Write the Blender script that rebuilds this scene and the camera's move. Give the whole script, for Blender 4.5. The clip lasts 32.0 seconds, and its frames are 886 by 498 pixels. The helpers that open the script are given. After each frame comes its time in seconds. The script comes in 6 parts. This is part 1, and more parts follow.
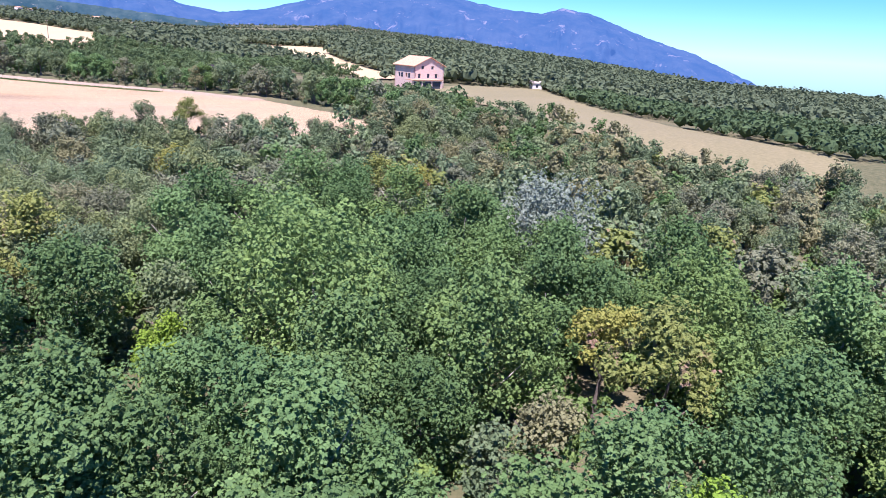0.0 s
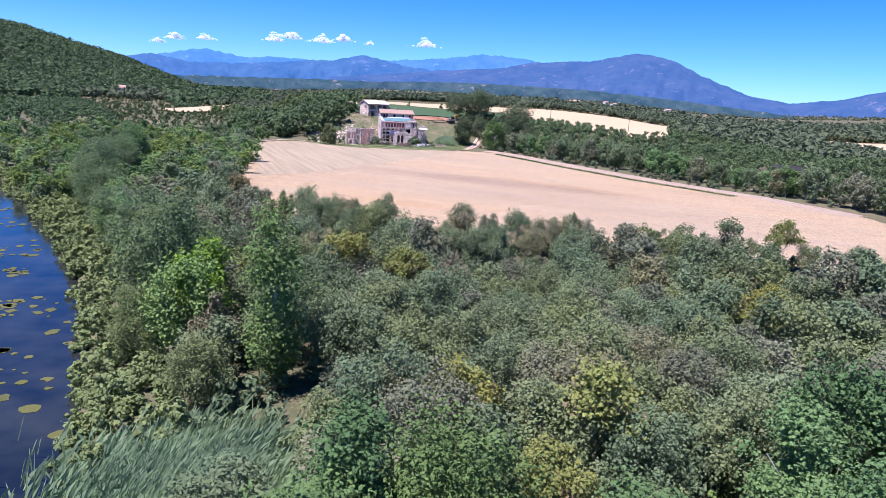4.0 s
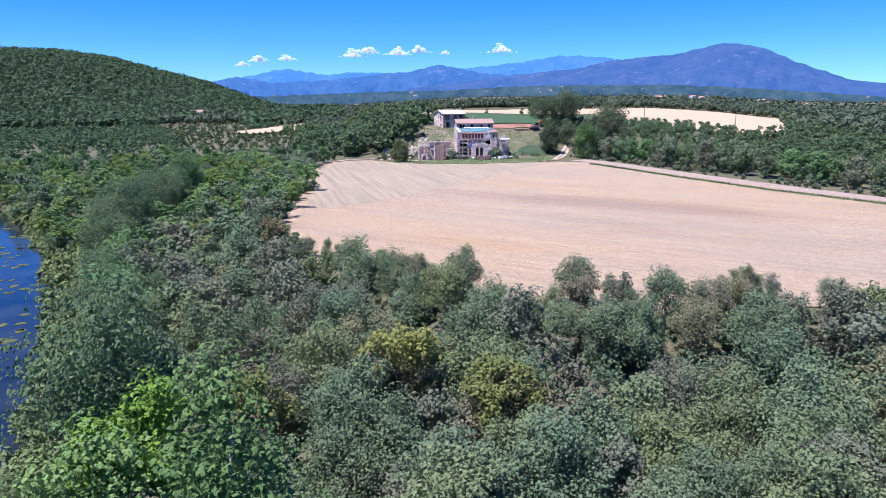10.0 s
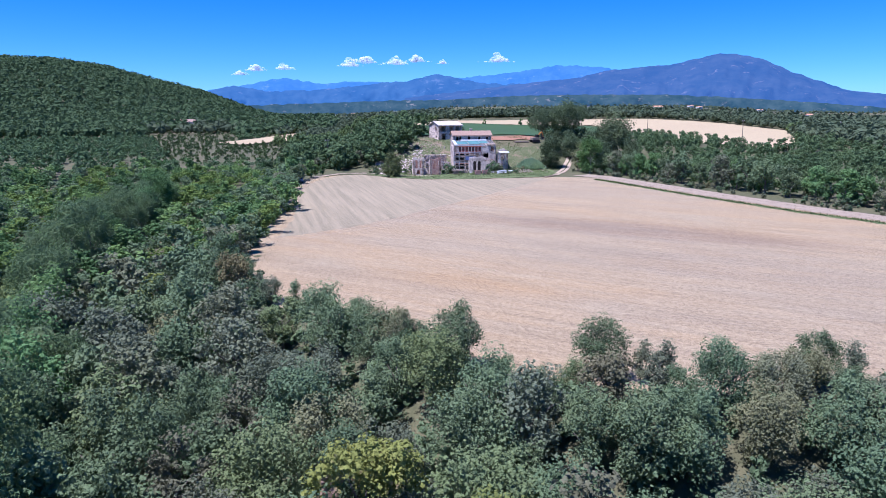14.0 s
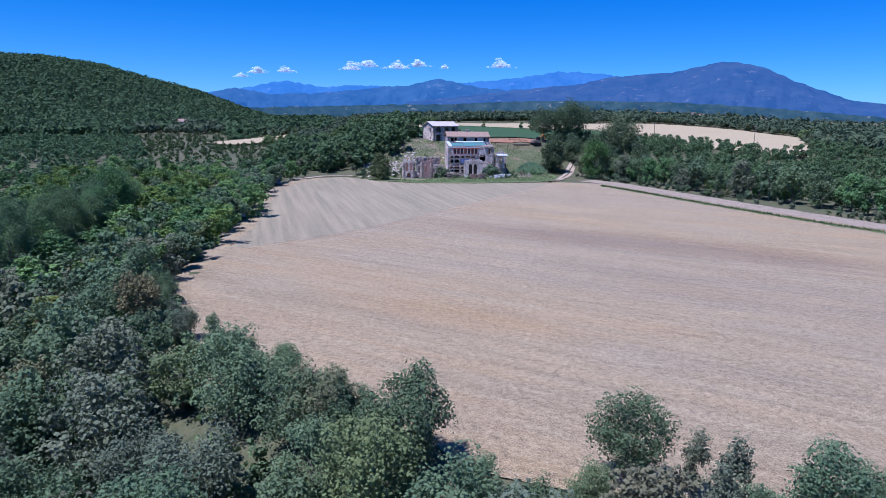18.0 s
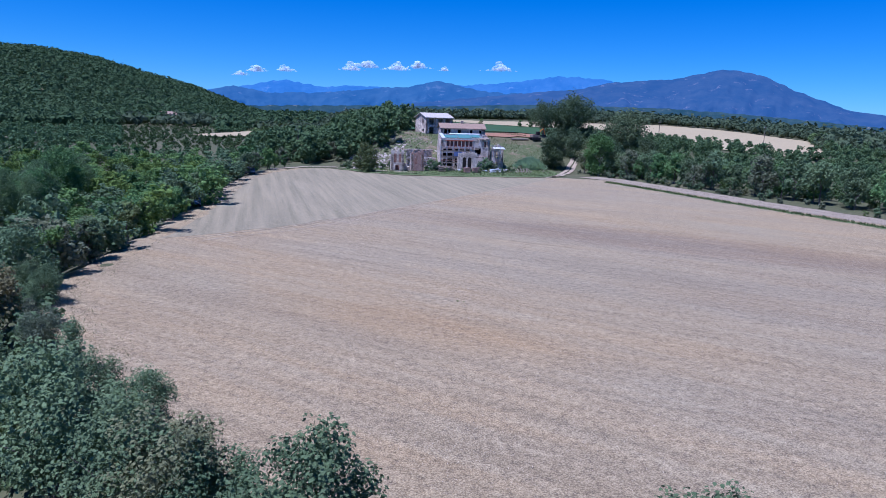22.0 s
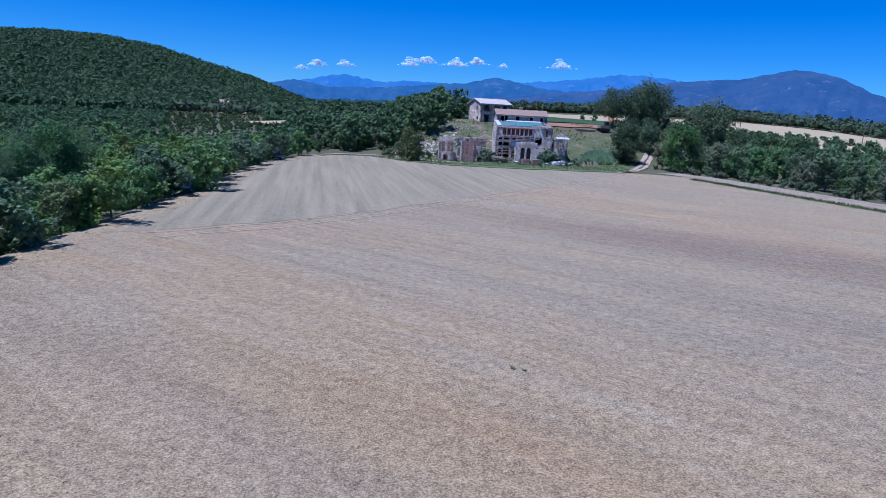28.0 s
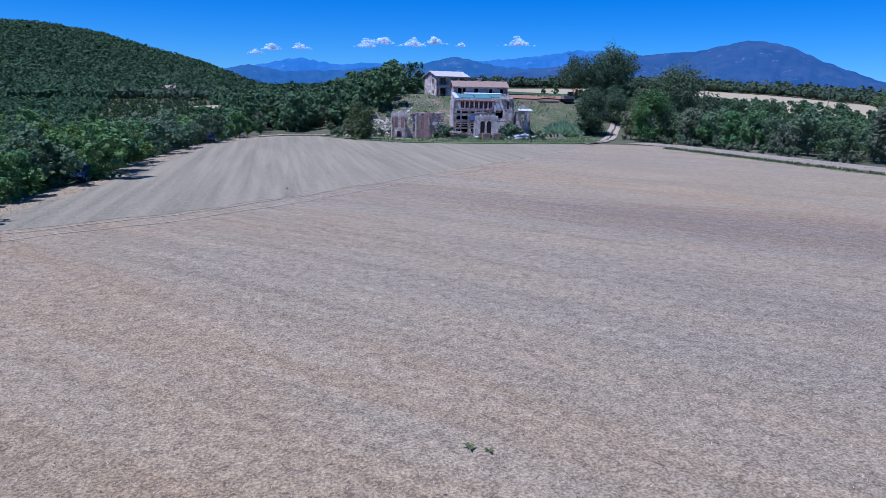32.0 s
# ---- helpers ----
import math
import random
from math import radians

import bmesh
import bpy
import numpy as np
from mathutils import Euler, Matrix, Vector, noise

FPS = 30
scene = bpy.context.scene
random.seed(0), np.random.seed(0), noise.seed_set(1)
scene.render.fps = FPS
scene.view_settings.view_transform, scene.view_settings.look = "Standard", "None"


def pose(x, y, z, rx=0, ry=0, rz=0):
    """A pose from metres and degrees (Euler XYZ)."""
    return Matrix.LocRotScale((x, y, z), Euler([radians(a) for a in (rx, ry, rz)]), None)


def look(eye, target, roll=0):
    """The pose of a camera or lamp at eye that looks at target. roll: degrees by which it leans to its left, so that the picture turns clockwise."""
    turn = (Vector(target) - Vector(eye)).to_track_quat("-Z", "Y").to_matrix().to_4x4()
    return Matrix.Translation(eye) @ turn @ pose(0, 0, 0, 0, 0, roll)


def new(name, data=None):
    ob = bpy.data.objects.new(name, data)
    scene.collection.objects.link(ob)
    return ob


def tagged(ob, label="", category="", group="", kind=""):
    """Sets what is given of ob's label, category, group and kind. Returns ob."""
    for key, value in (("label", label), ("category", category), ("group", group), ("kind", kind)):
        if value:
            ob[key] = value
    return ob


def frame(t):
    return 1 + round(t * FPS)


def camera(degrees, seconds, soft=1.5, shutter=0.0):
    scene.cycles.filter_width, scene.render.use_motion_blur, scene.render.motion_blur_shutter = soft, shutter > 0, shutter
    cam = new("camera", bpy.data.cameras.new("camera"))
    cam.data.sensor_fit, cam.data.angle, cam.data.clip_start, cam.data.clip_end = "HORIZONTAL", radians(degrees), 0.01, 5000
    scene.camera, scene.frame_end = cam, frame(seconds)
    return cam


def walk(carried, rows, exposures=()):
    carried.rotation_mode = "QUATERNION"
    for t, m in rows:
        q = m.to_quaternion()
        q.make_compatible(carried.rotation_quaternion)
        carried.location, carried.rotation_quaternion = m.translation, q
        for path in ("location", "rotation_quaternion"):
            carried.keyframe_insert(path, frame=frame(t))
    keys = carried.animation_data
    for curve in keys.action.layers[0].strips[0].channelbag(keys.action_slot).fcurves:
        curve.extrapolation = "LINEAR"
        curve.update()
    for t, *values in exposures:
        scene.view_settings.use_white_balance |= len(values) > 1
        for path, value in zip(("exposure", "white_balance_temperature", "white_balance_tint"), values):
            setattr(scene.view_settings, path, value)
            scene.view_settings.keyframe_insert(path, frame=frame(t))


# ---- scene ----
cam = camera(66, 32.0, soft=0.85)

# seconds, eye x, y, z, then yaw to the left, pitch and roll in degrees
PATH = [
    (0.0, -59.59, -297.02, 15.4, -61.75, -17.0, 3.37),
    (0.5, -58.67, -294.81, 15.58, -54.79, -16.78, 4.9),
    (1.0, -57.68, -292.65, 15.85, -52.13, -16.09, 2.47),
    (1.5, -56.79, -290.41, 16.06, -45.8, -14.96, -2.12),
    (2.0, -56.01, -288.14, 16.25, -39.62, -14.78, 0.13),
    (2.5, -54.9, -286.03, 16.51, -33.76, -14.0, 3.49),
    (3.0, -53.82, -283.98, 16.74, -29.14, -13.31, 3.68),
    (3.5, -52.88, -281.71, 16.88, -21.98, -12.76, 1.37),
    (4.0, -52.18, -279.5, 16.93, -17.93, -12.4, 3.31),
    (4.5, -51.47, -277.46, 16.83, -14.28, -12.06, 5.34),
    (6.5, -47.77, -263.81, 16.55, -13.73, -11.13, -2.36),
    (7.0, -47.38, -262.0, 16.4, -14.55, -12.37, -1.03),
    (7.5, -46.99, -260.31, 16.43, -14.59, -11.51, -2.07),
    (8.0, -46.68, -258.77, 16.53, -13.98, -12.59, -0.74),
    (8.5, -46.45, -257.35, 16.69, -13.39, -11.82, -0.45),
    (9.0, -46.4, -256.05, 16.89, -10.78, -11.57, 2.68),
    (9.5, -46.17, -254.62, 17.01, -10.4, -11.97, 0.22),
    (10.0, -45.81, -252.93, 17.08, -10.84, -12.04, -0.32),
    (10.5, -45.46, -251.19, 17.12, -11.02, -11.7, -0.41),
    (11.0, -45.21, -249.57, 16.91, -11.06, -12.78, 0.35),
    (11.5, -44.73, -247.95, 17.2, -11.02, -11.3, -3.06),
    (12.0, -44.37, -246.42, 17.3, -10.82, -11.64, -2.48),
    (12.5, -43.93, -244.83, 17.52, -10.75, -10.52, -0.78),
    (13.0, -43.52, -243.33, 17.5, -10.42, -10.72, -0.43),
    (13.5, -43.06, -241.79, 17.61, -10.7, -10.92, -1.15),
    (14.0, -42.75, -240.25, 17.66, -11.08, -11.3, -0.18),
    (14.5, -42.41, -238.68, 17.73, -10.81, -12.06, -0.73),
    (16.5, -38.91, -229.81, 16.22, -11.44, -12.04, 0.76),
    (17.0, -38.15, -228.27, 16.16, -10.94, -12.14, 1.8),
    (17.5, -37.93, -226.73, 16.26, -10.98, -11.59, 3.93),
    (18.0, -37.58, -225.3, 15.95, -11.09, -10.89, 0.57),
    (18.5, -37.08, -223.81, 15.56, -10.69, -10.57, -2.43),
    (19.0, -36.59, -222.23, 15.11, -11.38, -10.68, -0.86),
    (19.5, -36.27, -220.51, 15.01, -10.56, -11.69, 0.36),
    (20.0, -35.71, -218.84, 14.55, -10.49, -10.92, 0.57),
    (20.5, -35.02, -217.1, 14.04, -10.92, -8.2, -3.08),
    (21.0, -34.3, -215.46, 13.19, -11.7, -11.15, -0.57),
    (21.5, -33.73, -213.76, 12.83, -12.49, -13.2, 1.53),
    (22.0, -33.24, -212.2, 12.48, -11.37, -10.65, 1.76),
    (22.5, -32.71, -210.79, 11.99, -11.61, -11.87, 3.37),
    (23.0, -32.35, -209.43, 11.53, -10.98, -10.13, 2.19),
    (23.5, -32.34, -208.06, 10.96, -9.23, -11.86, 2.33),
    (24.0, -32.1, -206.62, 10.56, -5.49, -12.43, 5.48),
    (24.5, -31.66, -204.98, 10.62, -6.18, -12.12, 7.72),
    (25.0, -31.38, -203.25, 10.57, -5.34, -9.82, 4.94),
    (25.5, -31.2, -201.41, 10.46, -5.57, -12.93, 3.66),
    (27.5, -29.3, -193.07, 9.61, -6.02, -12.25, 1.37),
    (28.0, -28.94, -191.73, 9.59, -6.89, -11.07, 2.88),
    (28.5, -28.47, -190.51, 9.46, -5.92, -10.8, 3.53),
    (29.0, -27.99, -189.37, 8.91, -4.59, -8.89, 7.56),
    (29.5, -27.79, -187.75, 8.44, -6.95, -13.41, 1.2),
    (30.0, -27.46, -186.03, 8.05, -10.67, -13.37, -3.93),
    (30.5, -27.15, -184.67, 7.97, -9.77, -13.28, 0.04),
    (31.0, -26.85, -183.51, 8.05, -9.6, -12.53, 0.03),
    (31.5, -26.53, -182.4, 8.03, -9.72, -11.62, -0.16),
    (32.0, -26.17, -181.2, 7.99, -9.86, -12.5, 1.05),
]


def facing(x, y, z, yaw, pitch, roll):
    a, p = radians(yaw), radians(pitch)
    way = Vector((-math.sin(a) * math.cos(p), math.cos(a) * math.cos(p), math.sin(p)))
    return look((x, y, z), Vector((x, y, z)) + way, roll)


walk(cam, [(r[0], facing(*r[1:])) for r in PATH], exposures=[(0.0, 1.42, 5900, 36), (1.6, 1.42, 6150, 40), (2.6, 1.22, 5950, 38), (4.0, 1.14, 5750, 36), (9.0, 1.1, 5550, 33), (11.0, 1.0, 5350, 32), (14.0, 0.84, 5200, 29), (17.0, 0.62, 5100, 27), (18.2, 0.4, 4900, 26), (20.0, 0.36, 4850, 26), (22.0, 0.33, 4800, 25), (25.0, 0.24, 4650, 23), (28.0, 0.21, 4700, 22), (32.0, 0.19, 4680, 23)])

# ---- light ----
SUN_EL, SUN_AZ = 67.0, -112.0  # degrees; azimuth to the right of +y
world = bpy.data.worlds.new("sky")
scene.world = world
world.use_nodes = True
nt = world.node_tree
sky = nt.nodes.new("ShaderNodeTexSky")
sky.sky_type, sky.sun_disc = "NISHITA", False
sky.sun_elevation, sky.sun_rotation = radians(SUN_EL), radians(SUN_AZ)
sky.altitude, sky.air_density, sky.dust_density, sky.ozone_density = 1500.0, 1.0, 0.0, 5.0
deep = nt.nodes.new("ShaderNodeHueSaturation")
deep.inputs["Saturation"].default_value = 1.35
nt.links.new(sky.outputs[0], deep.inputs["Color"])
clear = nt.nodes.new("ShaderNodeMix")
clear.data_type, clear.blend_type = "RGBA", "MULTIPLY"
clear.inputs[0].default_value, clear.inputs[7].default_value = 1.0, (0.5, 0.84, 1.08, 1.0)
nt.links.new(deep.outputs[0], clear.inputs[6])
nt.links.new(clear.outputs[2], nt.nodes["Background"].inputs[0])
nt.nodes["Background"].inputs[1].default_value = 0.07
sun = new("sun", bpy.data.lights.new("sun", "SUN"))
sun.data.energy, sun.data.angle, sun.data.color = 4.3, radians(0.5), (1.0, 0.95, 0.87)
_e, _a = radians(SUN_EL), radians(SUN_AZ)
sun.matrix_world = look((math.sin(_a) * math.cos(_e) * 300, math.cos(_a) * math.cos(_e) * 300, math.sin(_e) * 300), (0, 0, 0))

# ---- the lie of the land ----
RIVER = [(-60, -360), (-65, -300), (-69.5, -240), (-73, -212), (-77.5, -194), (-84, -172), (-93, -145), (-106, -115), (-130, -75), (-174, -20), (-240, 40)]
FIELD = [(-48.5, -152), (-46.5, -125), (-45, -75), (-42, -56), (-36, -42), (-28, -40), (-20, -53), (-12, -59), (0, -61), (14, -60.5), (26, -60), (36, -65),
         (41, -86), (44, -108), (49, -134), (57, -160), (59, -185), (52, -210), (41, -233), (28, -232), (16, -222), (2, -206), (-8, -203),
         (-18, -204.5), (-25, -201), (-31, -196.5), (-36, -189), (-38.5, -185), (-42.5, -177.5), (-47, -169.5), (-50, -161)]


# bearings in degrees and the heights of the hill's crest
HILL_WAY = [-110, -75, -50, -38, -30, -25, -21, -17.5, -14, -11, -8, -6, -4, -2, 2]
HILL_TOP = [20, 42, 60, 66, 70, 76, 80.5, 80, 72, 57, 44, 31, 17, 8, 0]


def sstep(a, b, x):
    t = np.clip((np.asarray(x, float) - a) / (b - a), 0, 1)
    return t * t * (3 - 2 * t)


def line_dist(x, y, pts):
    """Distance from points to a polyline."""
    best = np.full(np.shape(x), 1e9)
    for (ax, ay), (bx, by) in zip(pts, pts[1:]):
        dx, dy = bx - ax, by - ay
        k = np.clip(((x - ax) * dx + (y - ay) * dy) / (dx * dx + dy * dy), 0, 1)
        best = np.minimum(best, np.hypot(x - ax - k * dx, y - ay - k * dy))
    return best


def inside(x, y, poly):
    x, y = np.asarray(x, float), np.asarray(y, float)
    hit = np.zeros(x.shape, bool)
    for (ax, ay), (bx, by) in zip(poly, poly[1:] + poly[:1]):
        cross = (ay > y) != (by > y)
        hit ^= cross & (x < (bx - ax) * (y - ay) / ((by - ay) or 1e-9) + ax)
    return hit


def height(x, y):
    x, y = np.asarray(x, float), np.asarray(y, float)
    r = np.hypot(x + 46, y + 250)
    az = np.degrees(np.arctan2(x + 58, y + 290))
    rise = np.interp(az, [-60, -12, -2, 4, 12, 24, 30, 36, 42, 48, 53, 62, 72, 82, 100, 180], [0.0, 0.0, 0.002, 0.006, 0.014, 0.018, 0.015, 0.008, 0.005, 0.008, 0.013, 0.004, -0.02, -0.05, -0.06, -0.02])
    z = np.where(rise > 0, np.clip(r - 250, 0, None), np.clip(r - 130, 0, None)) * rise
    # gentle swell of the country
    z = z + sstep(300, 700, r) * (5 * np.sin(x / 170 + 1.3) * np.sin(y / 210) + 9 * np.sin(x / 520 + 0.4) * np.cos(y / 610 + 0.7))
    # the long wooded hill across the river: its crest by bearing, its foot half a kilometre off
    way = np.degrees(np.arctan2(x + 46, y + 250))
    crest = np.interp(way, HILL_WAY, HILL_TOP)
    z = z + crest * (0.05 * sstep(430, 640, r) + 0.95 * sstep(580, 1120, r)) * (1 - 0.5 * sstep(1150, 1900, r))
    # the shelf of fields behind the farm
    z = z + 2.5 * sstep(330, 540, r) * np.interp(way, [3, 10, 26, 33, 38, 44], [0, 0.55, 1, 0.62, 0.2, 0])
    # the farm's knoll
    knoll = sstep(-36, 0, y) * sstep(-34, -6, x) * (1 - 0.6 * sstep(34, 80, x) * (1 - sstep(20, 220, y))) * (1 - sstep(420, 620, r))
    z = z + 8.6 * knoll
    # wood sloping to the river
    d = line_dist(x, y, FIELD + FIELD[:1])
    out = ~inside(x, y, FIELD)
    south = sstep(-120, -190, y) * (1 - sstep(30, 75, x))
    west = sstep(-40, -58, x) * (1 - sstep(-60, 60, y))
    z = z - 5.0 * out * sstep(0, 15, d) * np.maximum(south, west) * (1 - sstep(300, 600, r))
    dr = line_dist(x, y, RIVER)
    return np.where(dr < 26, z + (np.minimum(-8.5, z) - z) * (1 - sstep(5.5, 10.5, dr)), z)


WATER = -6.3
# ---- materials ----
def material(name, rough=0.9, metal=0.0):
    m = bpy.data.materials.new(name)
    m.use_nodes = True
    b = m.node_tree.nodes["Principled BSDF"]
    b.inputs["Roughness"].default_value, b.inputs["Metallic"].default_value = rough, metal
    b.inputs["Specular IOR Level"].default_value = 0.25
    return m, m.node_tree, b


def rgba(c):
    return (*c, 1.0)


def noise_tex(t, scale, detail=4.0, rough=0.6, stretch=None, coords="Object"):
    co = t.nodes.new("ShaderNodeTexCoord")
    out = co.outputs[coords]
    if stretch:
        mp = t.nodes.new("ShaderNodeMapping")
        mp.vector_type = "TEXTURE"
        mp.inputs["Rotation"].default_value = (0, 0, radians(stretch[0]))
        mp.inputs["Scale"].default_value = [1 / k for k in stretch[1:]]
        t.links.new(out, mp.inputs[0])
        out = mp.outputs[0]
    n = t.nodes.new("ShaderNodeTexNoise")
    n.inputs["Scale"].default_value, n.inputs["Detail"].default_value, n.inputs["Roughness"].default_value = scale, detail, rough
    t.links.new(out, n.inputs["Vector"])
    return n.outputs["Fac"]


def patch_of(t, x, y, turn, long, wide):
    """A soft oval on the ground, one at its middle and nought at its rim."""
    co, mp, g = t.nodes.new("ShaderNodeTexCoord"), t.nodes.new("ShaderNodeMapping"), t.nodes.new("ShaderNodeTexGradient")
    mp.vector_type, g.gradient_type = "TEXTURE", "SPHERICAL"
    mp.inputs["Location"].default_value = (x, y, 0)
    mp.inputs["Rotation"].default_value = (0, 0, radians(turn))
    mp.inputs["Scale"].default_value = (long, wide, 100)
    t.links.new(co.outputs["Object"], mp.inputs[0])
    t.links.new(mp.outputs[0], g.inputs[0])
    return g.outputs["Fac"]


def ramp(t, fac, stops):
    r = t.nodes.new("ShaderNodeValToRGB")
    while len(r.color_ramp.elements) < len(stops):
        r.color_ramp.elements.new(0.5)
    for e, (p, c) in zip(r.color_ramp.elements, stops):
        e.position, e.color = p, rgba(c)
    t.links.new(fac, r.inputs[0])
    return r.outputs[0]


def mix(t, fac, a, b, mode="MIX"):
    n = t.nodes.new("ShaderNodeMix")
    n.data_type, n.blend_type = "RGBA", mode
    for sock, v in ((n.inputs[0], fac), (n.inputs[6], a), (n.inputs[7], b)):
        if hasattr(v, "links"):
            t.links.new(v, sock)
        else:
            sock.default_value = v if isinstance(v, (int, float)) else rgba(v)
    return n.outputs[2]


def bump(t, b, fac, strength, dist):
    n = t.nodes.new("ShaderNodeBump")
    n.inputs["Strength"].default_value, n.inputs["Distance"].default_value = strength, dist
    t.links.new(fac, n.inputs["Height"])
    t.links.new(n.outputs[0], b.inputs["Normal"])


def plain(name, a, b2, scale, rough=0.9, metal=0.0, relief=0.3, dist=0.02):
    """Two tones mottled at two scales, with a fine relief."""
    m, t, b = material(name, rough, metal)
    big, fine = noise_tex(t, scale), noise_tex(t, scale * 9, 3)
    c = mix(t, big, a, b2)
    c = mix(t, 0.35, c, ramp(t, fine, [(0.3, tuple(v * 0.6 for v in a)), (0.7, tuple(min(1, v * 1.35) for v in b2))]))
    t.links.new(c, b.inputs["Base Color"])
    bump(t, b, fine, relief, dist)
    return m


def leafy(name, dark, mid, light, dry=None, dry_amount=0.0):
    """Foliage: leaves differ one by one, crowns differ tree by tree, some light comes through."""
    m, t, b = material(name, 0.7)
    b.inputs["Specular IOR Level"].default_value = 0.08
    geo, info = t.nodes.new("ShaderNodeNewGeometry"), t.nodes.new("ShaderNodeObjectInfo")
    low, top = tuple((p + q) / 2 for p, q in zip(dark, mid)), tuple(0.4 * p + 0.6 * q for p, q in zip(light, mid))
    c = ramp(t, geo.outputs["Random Per Island"], [(0.0, low), (0.5, mid), (1.0, top)])
    warm, cool = tuple(v * k for v, k in zip(mid, (1.3, 1.12, 0.75))), tuple(v * k for v, k in zip(mid, (0.72, 0.85, 0.9)))
    c = mix(t, 0.55, c, ramp(t, info.outputs["Random"], [(0.0, cool), (0.25, dark), (0.45, mid), (0.65, warm), (0.8, cool), (1.0, tuple(v * 1.3 for v in mid))]))
    c = mix(t, 1.0, c, ramp(t, noise_tex(t, 0.14, 3, 0.7), [(0.36, (0.72, 0.76, 0.76)), (0.5, (0.96, 0.96, 0.96)), (0.64, (1.0, 0.98, 0.88))]), "MULTIPLY")
    if dry:
        patch = ramp(t, noise_tex(t, 0.5, 2), [(0.62 - dry_amount, (0, 0, 0)), (0.72 - dry_amount, (1, 1, 1))])
        c = mix(t, patch, c, dry)
    t.links.new(c, b.inputs["Base Color"])
    tr = t.nodes.new("ShaderNodeBsdfTranslucent")
    t.links.new(c, tr.inputs[0])
    ms = t.nodes.new("ShaderNodeMixShader")
    ms.inputs[0].default_value = 0.24
    t.links.new(b.outputs[0], ms.inputs[1])
    t.links.new(tr.outputs[0], ms.inputs[2])
    t.links.new(ms.outputs[0], t.nodes["Material Output"].inputs[0])
    return m


OAK = leafy("holm_oak_leaves", (0.092, 0.136, 0.064), (0.182, 0.243, 0.118), (0.315, 0.375, 0.196))
OLIVE = leafy("grey_green_leaves", (0.12, 0.138, 0.082), (0.215, 0.235, 0.138), (0.34, 0.35, 0.22))
BROAD = leafy("broad_green_leaves", (0.07, 0.135, 0.046), (0.138, 0.235, 0.082), (0.21, 0.325, 0.12))
POPLAR = leafy("poplar_leaves", (0.100, 0.186, 0.064), (0.179, 0.300, 0.106), (0.351, 0.480, 0.194))
LIME = leafy("yellow_green_leaves", (0.128, 0.221, 0.030), (0.216, 0.346, 0.045), (0.364, 0.480, 0.080))
PINE = leafy("pine_needles", (0.14, 0.17, 0.045), (0.25, 0.28, 0.078), (0.4, 0.41, 0.125), dry=(0.26, 0.18, 0.12), dry_amount=0.03)
SILVER = leafy("silver_leaves", (0.15, 0.185, 0.135), (0.24, 0.28, 0.205), (0.36, 0.405, 0.31))
WILLOW = leafy("willow_leaves", (0.095, 0.155, 0.061), (0.191, 0.262, 0.115), (0.340, 0.423, 0.211))
DRY = leafy("half_dead_leaves", (0.14, 0.14, 0.078), (0.215, 0.205, 0.118), (0.3, 0.278, 0.17))
PINE_WOOD = leafy("far_pine_needles", (0.072, 0.098, 0.055), (0.112, 0.142, 0.076), (0.17, 0.198, 0.112))
WOODS = leafy("far_wood_leaves", (0.074, 0.127, 0.054), (0.143, 0.213, 0.092), (0.243, 0.324, 0.140))
DEEP = leafy("deep_green_leaves", (0.075, 0.105, 0.05), (0.14, 0.182, 0.088), (0.25, 0.29, 0.142))
DARK_POPLAR = leafy("dark_poplar_leaves", (0.085, 0.145, 0.042), (0.15, 0.24, 0.072), (0.27, 0.37, 0.125))
HILL = leafy("hill_oak_leaves", (0.062, 0.104, 0.046), (0.09, 0.14, 0.06), (0.13, 0.185, 0.082))
BARK = plain("bark", (0.11, 0.09, 0.07), (0.2, 0.17, 0.14), 3.0, relief=0.8, dist=0.05)
PALE_BARK = plain("pale_bark", (0.3, 0.27, 0.22), (0.42, 0.39, 0.33), 3.0, relief=0.5, dist=0.03)
# ---- building blocks ----
rng = np.random.default_rng(7)


def mesh_of(name, verts, faces, mats, index=None, smooth=False):
    me = bpy.data.meshes.new(name)
    me.from_pydata([tuple(v) for v in verts] if not isinstance(verts, np.ndarray) else verts.tolist(), [], faces if isinstance(faces, list) else faces.tolist())
    for m in mats:
        me.materials.append(m)
    if index is not None:
        me.polygons.foreach_set("material_index", np.asarray(index, np.int32))
    if smooth:
        me.polygons.foreach_set("use_smooth", np.ones(len(me.polygons), bool))
    me.update()
    return me


def child(name, data, parent, label=""):
    ob = new(name, data)
    ob.parent = parent
    return tagged(ob, label)


def thing(name, place, label, category, group="", turn=0.0, kind=""):
    ob = new(name)
    ob.matrix_world = pose(*place, 0, 0, turn)
    return tagged(ob, label, category, group, kind)


def ico(sub):
    bm = bmesh.new()
    bmesh.ops.create_icosphere(bm, subdivisions=sub, radius=1)
    v, f = np.array([p.co[:] for p in bm.verts]), np.array([[p.index for p in q.verts] for q in bm.faces])
    bm.free()
    return v, f


ICO1, ICO2 = ico(1), ico(2)


